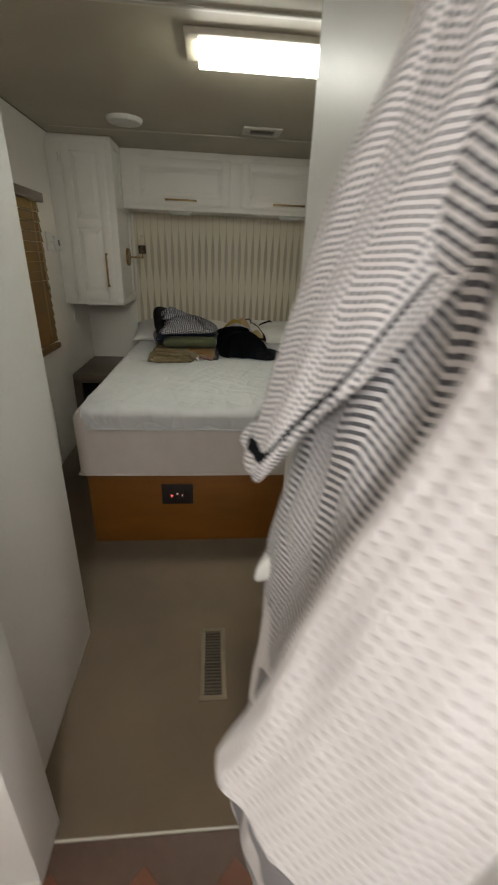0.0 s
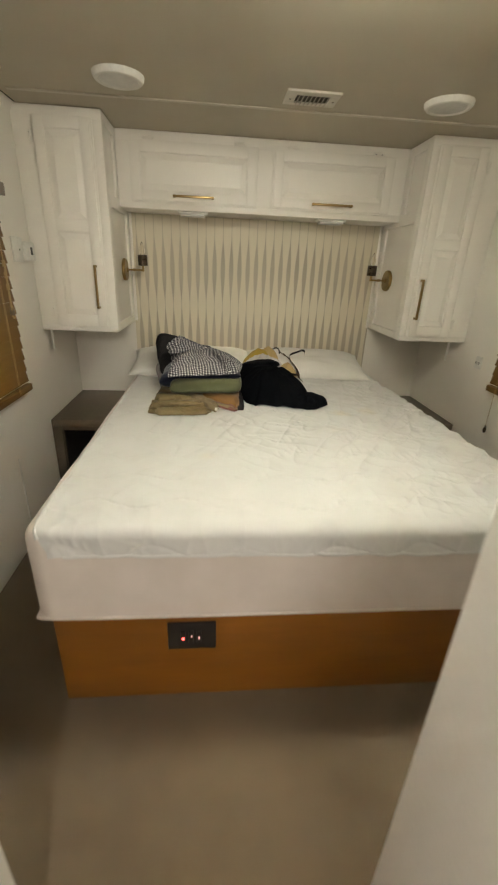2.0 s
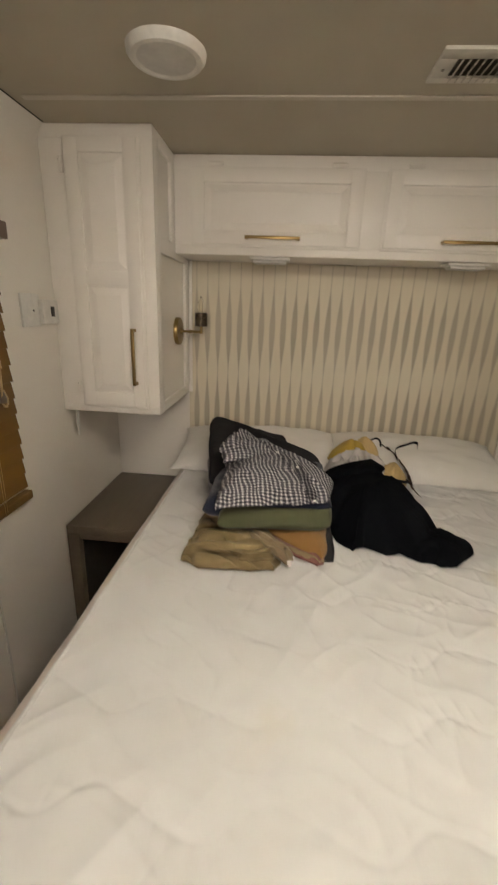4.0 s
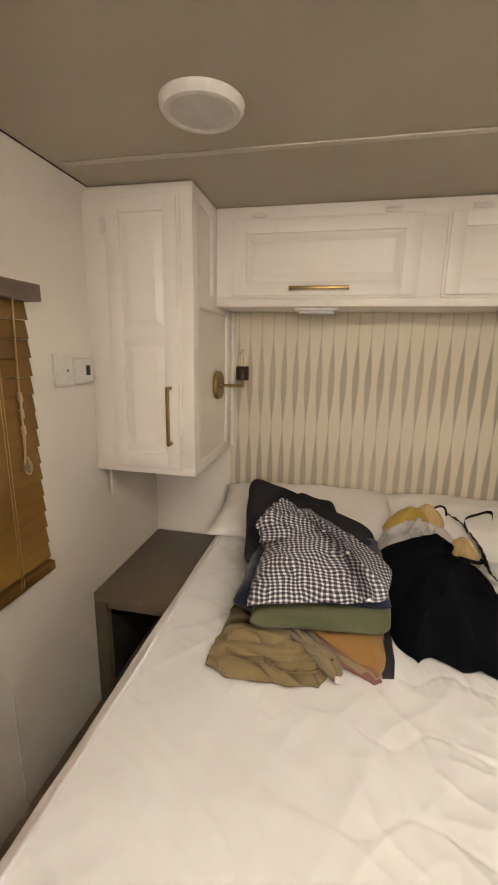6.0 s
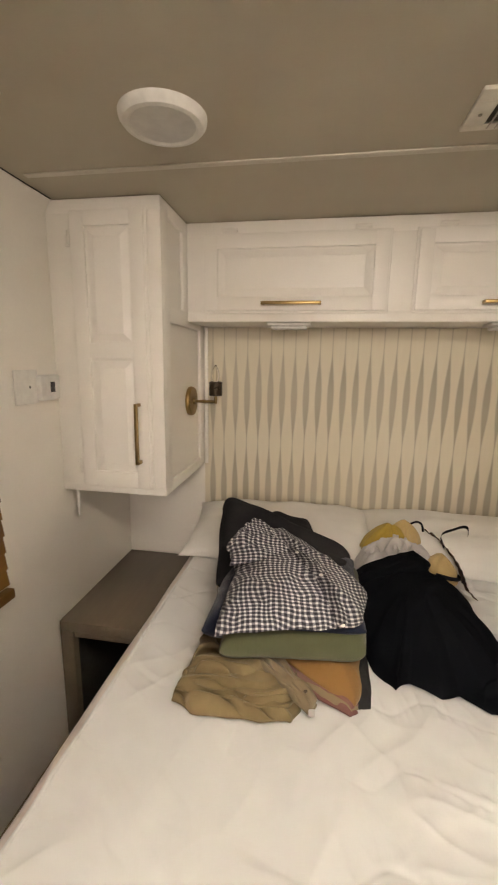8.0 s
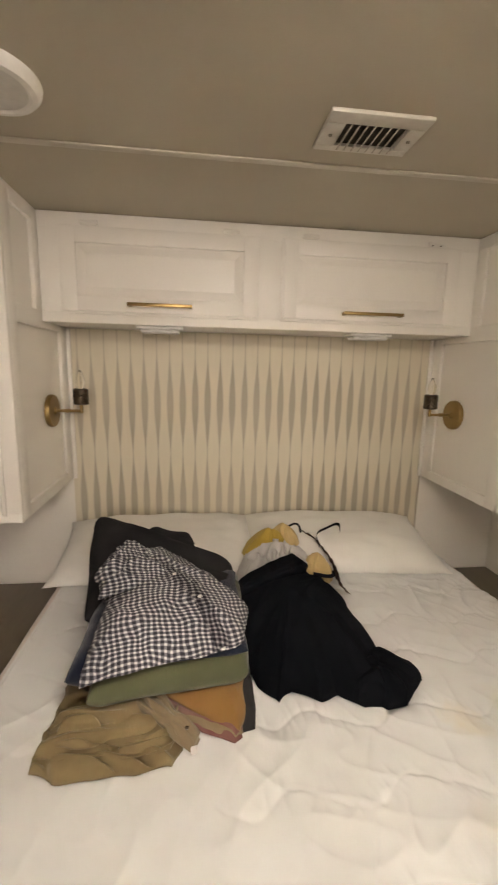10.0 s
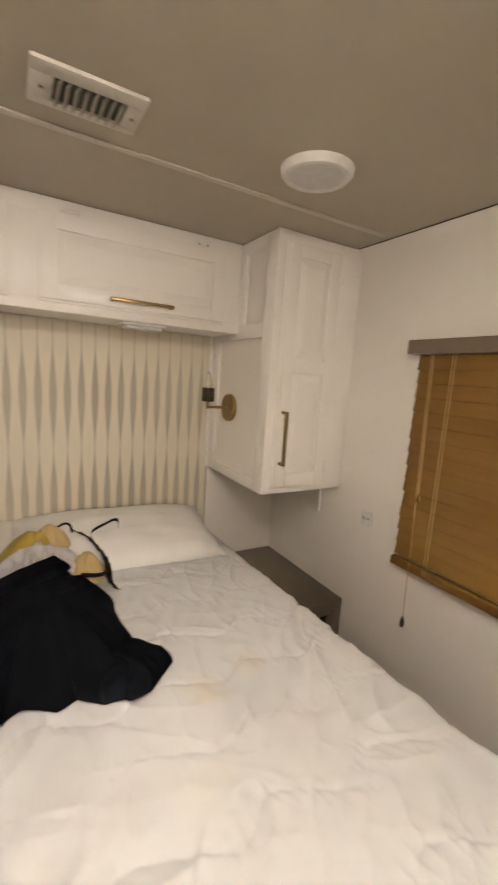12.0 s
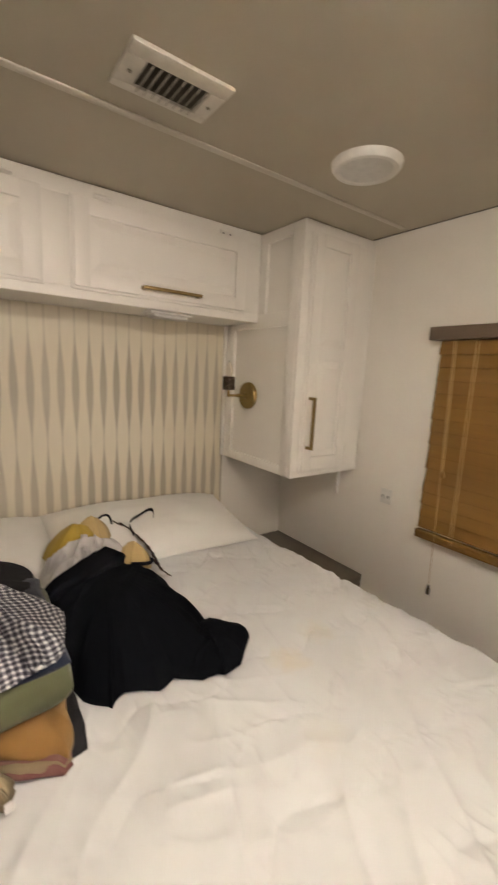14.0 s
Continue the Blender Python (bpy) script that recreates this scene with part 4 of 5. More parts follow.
# ---------------------------------------------------------------- clothes on the bed
def fold(bm, c, wr=0.004, fr=16.0, seed=0.0, n=40, wob=0.008, sharp=0.5, ani=0.5, creases=0, deep=0.012, span=0.9):
    """A soft folded layer with rounded edges; c: four corners (x, y, bottom, top), counter-clockwise from the front."""
    def at(i):
        return 0.5 - 0.5 * math.cos(math.pi * i / n)
    lines = [(k + 0.5) / creases * span for k in range(creases)]
    grids = []
    for side in (1, -1):
        g = []
        for j in range(n + 1):
            v = at(j)
            row = []
            for i in range(n + 1):
                u = at(i)
                w = ((1 - u) * (1 - v), u * (1 - v), u * v, (1 - u) * v)
                x, y, z0, z1 = (sum(w[k] * c[k][q] for k in range(4)) for q in range(4))
                e = (max(0.0, 1 - abs(2 * u - 1) ** 10) * max(0.0, 1 - abs(2 * v - 1) ** 10)) ** sharp
                x, y = x + wob * noise.noise((x * 9, y * 9, seed)), y + wob * noise.noise((x * 9, y * 9, seed + 4))
                z = (z0 + z1) / 2 + side * (z1 - z0) / 2 * e
                if side > 0:
                    ridge = 1 - abs(noise.noise((x * fr * ani + y * 3, y * fr, seed)))
                    z += wr * e * (2.2 * (ridge - 0.8) + noise.noise((x * fr * 2, y * fr * 2, seed)) * 0.5)
                    for k, line in enumerate(lines):
                        d = v - line - span * 0.10 * noise.noise((u * 2.2, k * 3.1, seed)) - span * 0.06 * noise.noise((u * 6.5, k * 5.3, seed + 1))
                        fade = min(1.0, max(0.0, 0.55 + 1.6 * noise.noise((u * 2.5, k * 7.7, seed + 2))))
                        z += deep * e * fade * (0.7 * math.exp(-((d + span * 0.04) / (span * 0.04)) ** 2) - math.exp(-(d / (span * 0.018)) ** 2))
                row.append(Vector((x, y, z)))
            g.append(row)
        grids.append(g)
    made = {}

    def vert(side, i, j):
        k = (0 if i in (0, n) or j in (0, n) else side, i, j)
        if k not in made:
            made[k] = bm.verts.new(grids[side][j][i])
        return made[k]
    for side in (0, 1):
        for j in range(n):
            for i in range(n):
                f = (vert(side, i, j), vert(side, i + 1, j), vert(side, i + 1, j + 1), vert(side, i, j + 1))
                bm.faces.new(f if side == 0 else f[::-1])
    return bm


def mound(bm, c, radii, z0, height, peak=(0, 0), wr=0.012, fr=11.0, seed=0.0, rings=26, seg=110, power=1.0, hem=0.006, jag=0.04):
    """A heap of cloth round c with an uneven outline; radii: how far it reaches, evenly round from +x."""
    out = []
    n = len(radii)
    for k in range(seg):
        a = 2 * math.pi * k / seg
        f = a / (2 * math.pi) * n
        i, t = int(f) % n, f - int(f)
        r = radii[i] * (1 - t) + radii[(i + 1) % n] * t
        r *= 1 + jag * noise.noise((math.cos(a) * 5, math.sin(a) * 5, seed)) + jag * 0.6 * (abs((a * 2.9 + seed) % 1.0 - 0.5) * 2 - 0.5)
        out.append((a, r))
    mid = bm.verts.new((c[0] + peak[0], c[1] + peak[1], z0 + height))
    last = None
    for q in range(1, rings + 1):
        rho = q / rings
        ring = []
        for a, r in out:
            x = c[0] + peak[0] * (1 - rho) + math.cos(a) * r * rho
            y = c[1] + peak[1] * (1 - rho) + math.sin(a) * r * rho
            h = height * (1 - rho ** 1.6) ** power
            ridge = 1 - abs(noise.noise((x * fr + math.cos(a) * 0.5, y * fr, seed)))
            h += wr * 2 * (ridge - 0.75) * (1 - rho ** 6) + hem * (1 - rho ** 20)
            ring.append(bm.verts.new((x, y, z0 + max(0.0, h))))
        for k in range(seg):
            if last is None:
                bm.faces.new((mid, ring[k], ring[(k + 1) % seg]))
            else:
                bm.faces.new((last[k], ring[k], ring[(k + 1) % seg], last[(k + 1) % seg]))
        last = ring
    low = [bm.verts.new(v.co - Vector((0, 0, 0.006))) for v in last]
    for k in range(seg):
        bm.faces.new((last[k], low[k], low[(k + 1) % seg], last[(k + 1) % seg]))
    bm.faces.new(low)
    return bm


def sheet(bm, outline, crown, hem=0.012, full=2.5, wr=0.004, fr=9.0, long=0.35, turn=0.0, seed=0.0, jag=0.004, rings=34, seg=200, cut=0.0):
    """A thrown or folded layer of cloth: straight-sided outline of (x, y, z) corners, highest at crown; wrinkles run along turn (degrees)."""
    pts = [Vector(p) for p in outline]
    lengths = [(pts[(k + 1) % len(pts)] - p).length for k, p in enumerate(pts)]
    total = sum(lengths)
    edge = []
    for k, p in enumerate(pts):
        n = max(1, round(seg * lengths[k] / total))
        edge += [p.lerp(pts[(k + 1) % len(pts)], j / n) for j in range(n)]
    edge = [p + Vector((noise.noise((p.x * 22, p.y * 22, seed)), noise.noise((p.x * 22, p.y * 22, seed + 5)), 0)) * jag for p in edge]
    crown = Vector(crown)
    ca, sa = math.cos(radians(turn)), math.sin(radians(turn))
    def lift(p, rho):
        a, b = p.x * ca + p.y * sa, p.y * ca - p.x * sa
        a, b = a + 0.02 * noise.noise((p.x * 8, p.y * 8, seed + 2)), b + 0.02 * noise.noise((p.x * 8, p.y * 8, seed + 3))
        ridge = (1 - abs(noise.noise((a * fr * long, b * fr, seed)))) ** 3 - 0.4
        fine = (1 - abs(noise.noise((a * fr * long * 2.2, b * fr * 2.6, seed + 9)))) ** 4 - 0.3
        groove = max(math.exp(-(noise.noise((a * fr * long * 0.8, b * fr * 0.9, seed + 20)) / 0.085) ** 2), 0.7 * math.exp(-(noise.noise((a * fr * long * 1.7, b * fr * 1.4, seed + 26)) / 0.07) ** 2))
        return -cut * groove * (1 - rho ** 20) + hem * (1 - rho ** 14) ** 0.5 + wr * (2.0 * ridge + 0.8 * fine) * (1 - rho ** 10)
    n = len(edge)
    mid = bm.verts.new(crown + Vector((0, 0, lift(crown, 0))))
    last = None
    for q in range(1, rings + 1):
        rho = 1 - (1 - q / rings) ** 1.5
        ring = []
        for o in edge:
            p = crown.lerp(o, rho)
            p.z = o.z + (crown.z - o.z) * (1 - rho ** full)
            p.z = max(o.z * rho + (1 - rho) * min(o.z, crown.z), p.z + lift(p, rho))
            ring.append(bm.verts.new(p))
        for k in range(n):
            if last is None:
                bm.faces.new((mid, ring[k], ring[(k + 1) % n]))
            else:
                bm.faces.new((last[k], ring[k], ring[(k + 1) % n], last[(k + 1) % n]))
        last = ring
    inset = [bm.verts.new(crown.lerp(o, 0.97) + Vector((0, 0, o.z - 0.003 - crown.lerp(o, 0.97).z))) for o in edge]
    for k in range(n):
        bm.faces.new((last[k], inset[k], inset[(k + 1) % n], last[(k + 1) % n]))
    under = bm.verts.new((crown.x, crown.y, min(o.z for o in edge) - 0.002))
    for k in range(n):
        bm.faces.new((inset[k], under, inset[(k + 1) % n]))
    return bm


def top_at(bm, x, y, r=0.012):
    return max(v.co.z for v in bm.verts if abs(v.co.x - x) < r and abs(v.co.y - y) < r)


def clothes():
    bed = 0.722
    g = "folded clothes on the bed"
    # bottom of the pile
    pants = thing("folded_trousers", (-0.42, 2.35, bed), "crumpled khaki twill trousers folded at the bottom of the pile", "trousers", g)
    for k in range(3):
        z, y, d = bed + 0.002 + 0.017 * k, 2.159 + 0.019 * k, 0.006 * k
        front = [(-0.560 + d, y + 0.018, z), (-0.512, y + 0.002 * (k % 2), z - 0.0015), (-0.45, y + 0.009 * math.sin(2.3 * k), z), (-0.37, y + 0.010 * math.cos(1.7 * k) * (k > 0), z + 0.001 * k), (-0.302 - 0.6 * d, y + 0.010, z), (-0.288 - d, y + 0.045, z)]
        bm = sheet(bmesh.new(), front + [(-0.29, 2.50, z), (-0.53, 2.50, z), (-0.552 + d, 2.30, z)], (-0.42, 2.30, z + 0.006), 0.019, 4, 0.006 if k else 0.002, 15, 0.26, -10 + 9 * k, 1.0 + k, 0.010, rings=84, seg=420, cut=(0.020, 0.032, 0.046)[k])
        part("folded_leg", bm, KHAKI, pants, angle=70)
    tan = thing("folded_trousers", (-0.28, 2.35, bed), "pale tan trousers with a white label under the green shirt", "trousers", g)
    for k in range(2):
        z = bed + 0.030 + 0.009 * k
        bm = sheet(bmesh.new(), [(-0.405 + 0.03 * k, 2.284, z + 0.018), (-0.345, 2.237 + 0.008 * k, z + 0.014), (-0.296, 2.198 + 0.008 * k, z - 0.002), (-0.262, 2.182 + 0.010 * k, z - 0.020), (-0.252, 2.208 + 0.006 * k, z - 0.014), (-0.300, 2.250, z), (-0.33, 2.30, z + 0.01), (-0.40, 2.30, z + 0.01)], (-0.325, 2.247, z + 0.008), 0.010, 3, 0.006, 16, 0.3, -38, 5.0 + k, cut=0.008)
        part("folded_leg", bm, TAN, tan, angle=70)
    bm = slab(-0.007, 0.007, -0.0012, 0.0012, -0.007, 0.007, bev=0.001)
    bmesh.ops.rotate(bm, verts=bm.verts, cent=(0, 0, 0), matrix=Matrix.Rotation(radians(-28), 3, "X") @ Matrix.Rotation(radians(24), 3, "Z"))
    bmesh.ops.translate(bm, vec=(-0.262, 2.179, bed + 0.024), verts=bm.verts)
    part("label", bm, GREYLACE, tan, "white cloth label")
    part("button", lathe(bmesh.new(), (-0.276, 2.202, bed + 0.050), [(0.003, 0), (0.004, 0.002), (0.003, 0.0035)], 16), BRONZE, tan, "dark metal button")
    bm = sheet(bmesh.new(), [(-0.175, 2.224, bed + 0.002), (-0.138, 2.234, bed + 0.002), (-0.130, 2.278, bed + 0.004), (-0.128, 2.50, bed + 0.01), (-0.24, 2.50, bed + 0.01), (-0.24, 2.268, bed + 0.004)], (-0.175, 2.34, bed + 0.030), 0.016, 3, 0.005, 10, 0.4, 75, 6.0)
    single("folded_shirt", bm, CHARCOAL, "dark grey folded shirt peeking out of the pile", "shirt", (-0.14, 2.35, bed), group=g, angle=70)
    shirt = thing("folded_shirt", (-0.22, 2.35, bed), "rust-brown folded shirt with a red plaid lining edge", "shirt", g)
    bm = sheet(bmesh.new(), [(-0.330, 2.292, 0.770), (-0.226, 2.232, 0.752), (-0.172, 2.216, 0.742), (-0.152, 2.256, 0.745), (-0.146, 2.46, 0.765), (-0.33, 2.46, 0.770)], (-0.22, 2.34, 0.775), 0.012, 3, 0.0015, 9, 0.5, 30, 7.0, 0.002)
    part("body", bm, RUST, shirt, angle=70)
    for k, (mat, label) in enumerate(((PLAID_RED, "red plaid lining"), (TAN, "pale lining stripe"), (PLAID_RED, "red plaid lining"))):
        q, z = 0.005 * k, -0.0045 * k
        bm = sheet(bmesh.new(), [(-0.352 - 0.4 * q, 2.294 - q, 0.766 + z), (-0.246, 2.230 - q, 0.750 + z), (-0.180, 2.210 - 0.8 * q, 0.739 + z), (-0.166, 2.224 - q, 0.738 + z), (-0.18, 2.284, 0.748 + z), (-0.33, 2.31, 0.766 + z)], (-0.25, 2.264, 0.757 + z), 0.003, 3, 0.003, 18, 0.4, -30, 8.0 + k, 0.004, rings=16)
        part("lining", bm, mat, shirt, label, angle=70)
    bm = fold(bmesh.new(), [(-0.470, 2.228, 0.785, 0.860), (-0.148, 2.282, 0.780, 0.866), (-0.138, 2.62, 0.785, 0.872), (-0.46, 2.62, 0.79, 0.868)], 0.002, 9, 9.0, sharp=0.4)
    single("folded_shirt", bm, GREEN, "smooth olive green folded shirt in the pile", "shirt", (-0.3, 2.45, 0.78), group=g, angle=70)
    bm = fold(bmesh.new(), [(-0.520, 2.262, 0.80, 0.884), (-0.150, 2.286, 0.850, 0.884), (-0.15, 2.64, 0.83, 0.884), (-0.505, 2.62, 0.79, 0.884)], 0.004, 14, 10.0)
    single("folded_jeans", bm, DENIM, "dark navy folded jeans in the pile", "jeans", (-0.33, 2.45, 0.83), group=g, angle=70)
    # checked shirt, lying towards the pillow
    shirt = thing("folded_shirt", (-0.31, 2.45, 0.85), "black and white gingham shirt with white buttons on the pile", "shirt", g)
    bm = sheet(bmesh.new(), [(-0.470, 2.196, 0.882), (-0.395, 2.222, 0.881), (-0.320, 2.246, 0.880), (-0.25, 2.258, 0.881), (-0.178, 2.278, 0.882), (-0.158, 2.292, 0.886), (-0.138, 2.40, 0.890), (-0.168, 2.45, 0.896), (-0.24, 2.555, 0.903), (-0.295, 2.615, 0.908), (-0.36, 2.66, 0.918), (-0.45, 2.65, 0.923), (-0.480, 2.47, 0.903), (-0.472, 2.42, 0.898), (-0.474, 2.30, 0.888)],
               (-0.365, 2.475, 0.936), 0.020, 2.2, 0.0065, 9, 0.3, -42, 11.0, 0.006, rings=46, seg=280)
    plait = [Vector((-0.35, 2.515, 0)), Vector((-0.313, 2.444, 0)), Vector((-0.252, 2.365, 0)), Vector((-0.204, 2.262, 0))]
    holes = [(p.x, p.y, top_at(bm, p.x, p.y)) for p in plait[1:]]
    line = curve_through(plait, 10)
    rail = [Vector((p.x, p.y, top_at(bm, p.x, p.y, 0.014) + 0.001)) for p in line]
    part("body", bm, GINGHAM, shirt, angle=70)
    bm = bmesh.new()
    side = Vector((0.013, 0.008, 0))
    pairs = [(bm.verts.new(p - side), bm.verts.new(p + Vector((0, 0, 0.002))), bm.verts.new(p + side)) for p in rail]
    for a, b in zip(pairs, pairs[1:]):
        bm.faces.new((a[0], a[1], b[1], b[0]))
        bm.faces.new((a[1], a[2], b[2], b[1]))
    bmesh.ops.solidify(bm, geom=bm.faces[:], thickness=0.0025)
    part("placket", bm, GINGHAM, shirt, angle=70)
    bm = sheet(bmesh.new(), [(-0.497, 2.44, 0.957), (-0.465, 2.405, 0.960), (-0.425, 2.415, 0.962), (-0.372, 2.455, 0.957), (-0.372, 2.52, 0.960), (-0.398, 2.585, 0.962), (-0.455, 2.60, 0.967), (-0.475, 2.53, 0.967)], (-0.432, 2.515, 0.982), 0.014, 1.8, 0.012, 16, 0.35, 55, 13.0, 0.008, cut=0.012)
    part("collar", bm, GINGHAM, shirt, angle=70)
    bm = sheet(bmesh.new(), [(-0.492, 2.455, 0.937), (-0.475, 2.385, 0.942), (-0.41, 2.41, 0.950), (-0.33, 2.47, 0.952), (-0.36, 2.56, 0.947), (-0.47, 2.56, 0.942)], (-0.42, 2.475, 0.967), 0.010, 2, 0.009, 14, 0.35, 20, 15.0, 0.008)
    part("collar_stand", bm, GINGHAM, shirt, angle=70)
    for x, y, z in holes:
        part("button", lathe(bmesh.new(), (x, y, z + 0.0015), [(0.0042, 0), (0.005, 0.002), (0.0042, 0.004), (0.002, 0.0036)], 16), PLASTIC, shirt, "white button")
    # charcoal jacket heaped against the pillow
    bm = fold(bmesh.new(), [(-0.535, 2.47, 0.80, 0.875), (-0.145, 2.42, 0.80, 0.870), (-0.155, 2.70, 0.79, 0.885), (-0.61, 2.87, 0.80, 1.010)], 0.010, 7, 14.0, n=60, creases=2, deep=0.008)
    jacket = thing("folded_jacket", (-0.37, 2.75, 0.8), "charcoal jacket folded behind the gingham shirt against the pillow", "jacket", g)
    part("body", bm, CHARCOAL, jacket, angle=70)
    bm = fold(bmesh.new(), [(-0.47, 2.70, 0.82, 0.93), (-0.27, 2.70, 0.82, 0.89), (-0.255, 2.86, 0.80, 0.90), (-0.42, 2.88, 0.82, 0.925)], 0.008, 9, 16.0, wob=0.03, sharp=0.9)
    part("sleeve", bm, CHARCOAL, jacket, angle=70)
    bm = fold(bmesh.new(), [(-0.545, 2.52, bed, 0.80), (-0.48, 2.50, bed, 0.81), (-0.46, 2.80, bed, 0.83), (-0.605, 2.82, bed, 0.81)], 0.008, 16, 17.0)
    single("folded_sweater", bm, cloth("grey_marl", (0.20, 0.19, 0.19)), "grey marl sweater folded in the side of the pile", "sweater", (-0.52, 2.6, bed), group=g, angle=70)
    # black garment
    heap = thing("black_garment", (0.05, 2.5, bed), "black garment thrown in a heap with a loose sleeve", "clothing")
    z = bed + 0.004
    bm = sheet(bmesh.new(), [(0.205, 2.64, z), (0.200, 2.535, z), (0.196, 2.455, z), (0.218, 2.432, z), (0.185, 2.36, z), (0.165, 2.262, z), (0.110, 2.264, z), (0.064, 2.304, z), (0.020, 2.285, z), (-0.042, 2.324, z), (-0.074, 2.292, z), (-0.118, 2.345, z), (-0.16, 2.44, z + 0.01), (-0.155, 2.57, 0.80), (-0.10, 2.65, 0.82), (0.048, 2.785, 0.82), (0.088, 2.745, 0.80), (0.15, 2.70, 0.765)],
               (0.005, 2.585, 0.835), 0.014, 2.4, 0.007, 7, 0.3, 62, 21.0, 0.010, rings=46, seg=280)
    part("body", bm, BLACK_CLOTH, heap, angle=75)
    bm = sheet(bmesh.new(), [(0.15, 2.41, z), (0.205, 2.432, z), (0.234, 2.412, z), (0.266, 2.366, z), (0.280, 2.328, z), (0.250, 2.300, z), (0.210, 2.262, z), (0.160, 2.258, z), (0.118, 2.30, z)], (0.200, 2.342, 0.760), 0.012, 2.2, 0.008, 12, 0.4, -35, 22.0, 0.008)
    part("sleeve", bm, BLACK_CLOTH, heap, angle=75)
    bm = sheet(bmesh.new(), [(-0.150, 2.545, 0.835), (-0.04, 2.60, 0.842), (0.075, 2.665, 0.838), (0.098, 2.715, 0.830), (0.060, 2.782, 0.835), (-0.02, 2.72, 0.838), (-0.105, 2.645, 0.838), (-0.150, 2.60, 0.835)], (-0.02, 2.66, 0.850), 0.012, 3, 0.004, 9, 0.3, 35, 23.0, 0.006)
    part("waistband", bm, BLACK_CLOTH, heap, angle=75)
    bm = sheet(bmesh.new(), [(0.075, 2.36, z + 0.002), (0.04, 2.318, z + 0.003), (0.10, 2.275, z + 0.003), (0.175, 2.28, z + 0.004), (0.20, 2.37, z + 0.01), (0.14, 2.43, z + 0.03)], (0.125, 2.35, 0.775), 0.010, 2.2, 0.009, 13, 0.35, 50, 27.0, 0.008)
    part("hem_fold", bm, BLACK_CLOTH, heap, angle=75)
    # sheer grey cloth and a bra beside the pillow
    bm = mound(bmesh.new(), (0.02, 2.845), (0.13, 0.09, 0.07, 0.10, 0.14, 0.15, 0.11, 0.11), 0.745, 0.100, (-0.01, 0), 0.036, 30, 31.0, 24, 110, power=0.6, jag=0.14)
    single("sheer_cloth", bm, GREYLACE, "crumpled sheer grey cloth on the pillow", "cloth", (0.03, 2.83, 0.745), angle=75)
    bra = thing("bra", (0.08, 2.87, 0.78), "mustard and beige bra with black straps on the pillow", "bra")
    bm = mound(bmesh.new(), (-0.005, 2.895), (0.08, 0.075, 0.065, 0.075, 0.095, 0.09, 0.06, 0.06), 0.80, 0.080, (0.01, 0.01), 0.007, 14, 32.0, 18, 70, power=0.75, jag=0.10)
    part("cup", bm, YELLOW, bra, "mustard yellow cup", angle=75)
    bm = mound(bmesh.new(), (0.045, 2.935), (0.075, 0.06, 0.05, 0.05, 0.06, 0.065, 0.06, 0.055), 0.80, 0.088, (0.01, -0.01), 0.006, 14, 35.0, 18, 70, power=0.75, jag=0.10)
    part("cup", bm, BEIGE, bra, "beige cup", angle=75)
    bm = mound(bmesh.new(), (0.165, 2.81), (0.050, 0.052, 0.06, 0.07, 0.07, 0.06, 0.05, 0.05), 0.745, 0.075, (-0.01, 0.015), 0.007, 20, 33.0, 18, 70, power=0.8, jag=0.10)
    part("cup", bm, BEIGE, bra, "beige cup", angle=75)
    strap = curve_through([(0.190, 2.90, 0.81), (0.186, 2.935, 0.835), (0.20, 2.95, 0.848), (0.235, 2.962, 0.858), (0.268, 2.97, 0.868), (0.286, 2.97, 0.863), (0.287, 2.962, 0.840)], 10)
    bm = bmesh.new()
    pairs = [(bm.verts.new(p + Vector((0, -0.003, 0.007))), bm.verts.new(p + Vector((0, 0.003, -0.007)))) for p in strap]
    for a, b in zip(pairs, pairs[1:]):
        bm.faces.new((a[0], b[0], b[1], a[1]))
    bmesh.ops.solidify(bm, geom=bm.faces[:], thickness=0.0018)
    part("strap", bm, PIPING, bra, "black elastic strap", angle=70)
    part("strap", tube(bmesh.new(), curve_through([(0.075, 2.945, 0.872), (0.10, 2.945, 0.884), (0.118, 2.945, 0.876), (0.125, 2.94, 0.850)], 6), 0.004, 8), PIPING, bra, "black elastic strap", angle=70)
    ribbon = curve_through([(0.135, 2.935, 0.850), (0.165, 2.925, 0.838), (0.190, 2.90, 0.815), (0.215, 2.85, 0.785), (0.218, 2.79, 0.765), (0.210, 2.73, 0.758), (0.222, 2.68, 0.748)], 10)
    bm = bmesh.new()
    pairs = [(bm.verts.new(p + Vector((-0.012, -0.007, 0.014 + 0.004 * math.sin(k * 0.9)))), bm.verts.new(p + Vector((0.012, 0.004, -0.008 + 0.003 * math.sin(k * 1.3))))) for k, p in enumerate(ribbon)]
    for a, b in zip(pairs, pairs[1:]):
        bm.faces.new((a[0], b[0], b[1], a[1]))
    bmesh.ops.solidify(bm, geom=bm.faces[:], thickness=0.002)
    part("band", bm, LACE, bra, "dark purple and tan lace band", angle=70)
    part("band", tube(bmesh.new(), curve_through([(0.13, 2.765, 0.775), (0.175, 2.755, 0.770), (0.205, 2.775, 0.762), (0.212, 2.81, 0.755)], 8), 0.0065, 8), PIPING, bra, "black lace band", angle=70)


clothes()


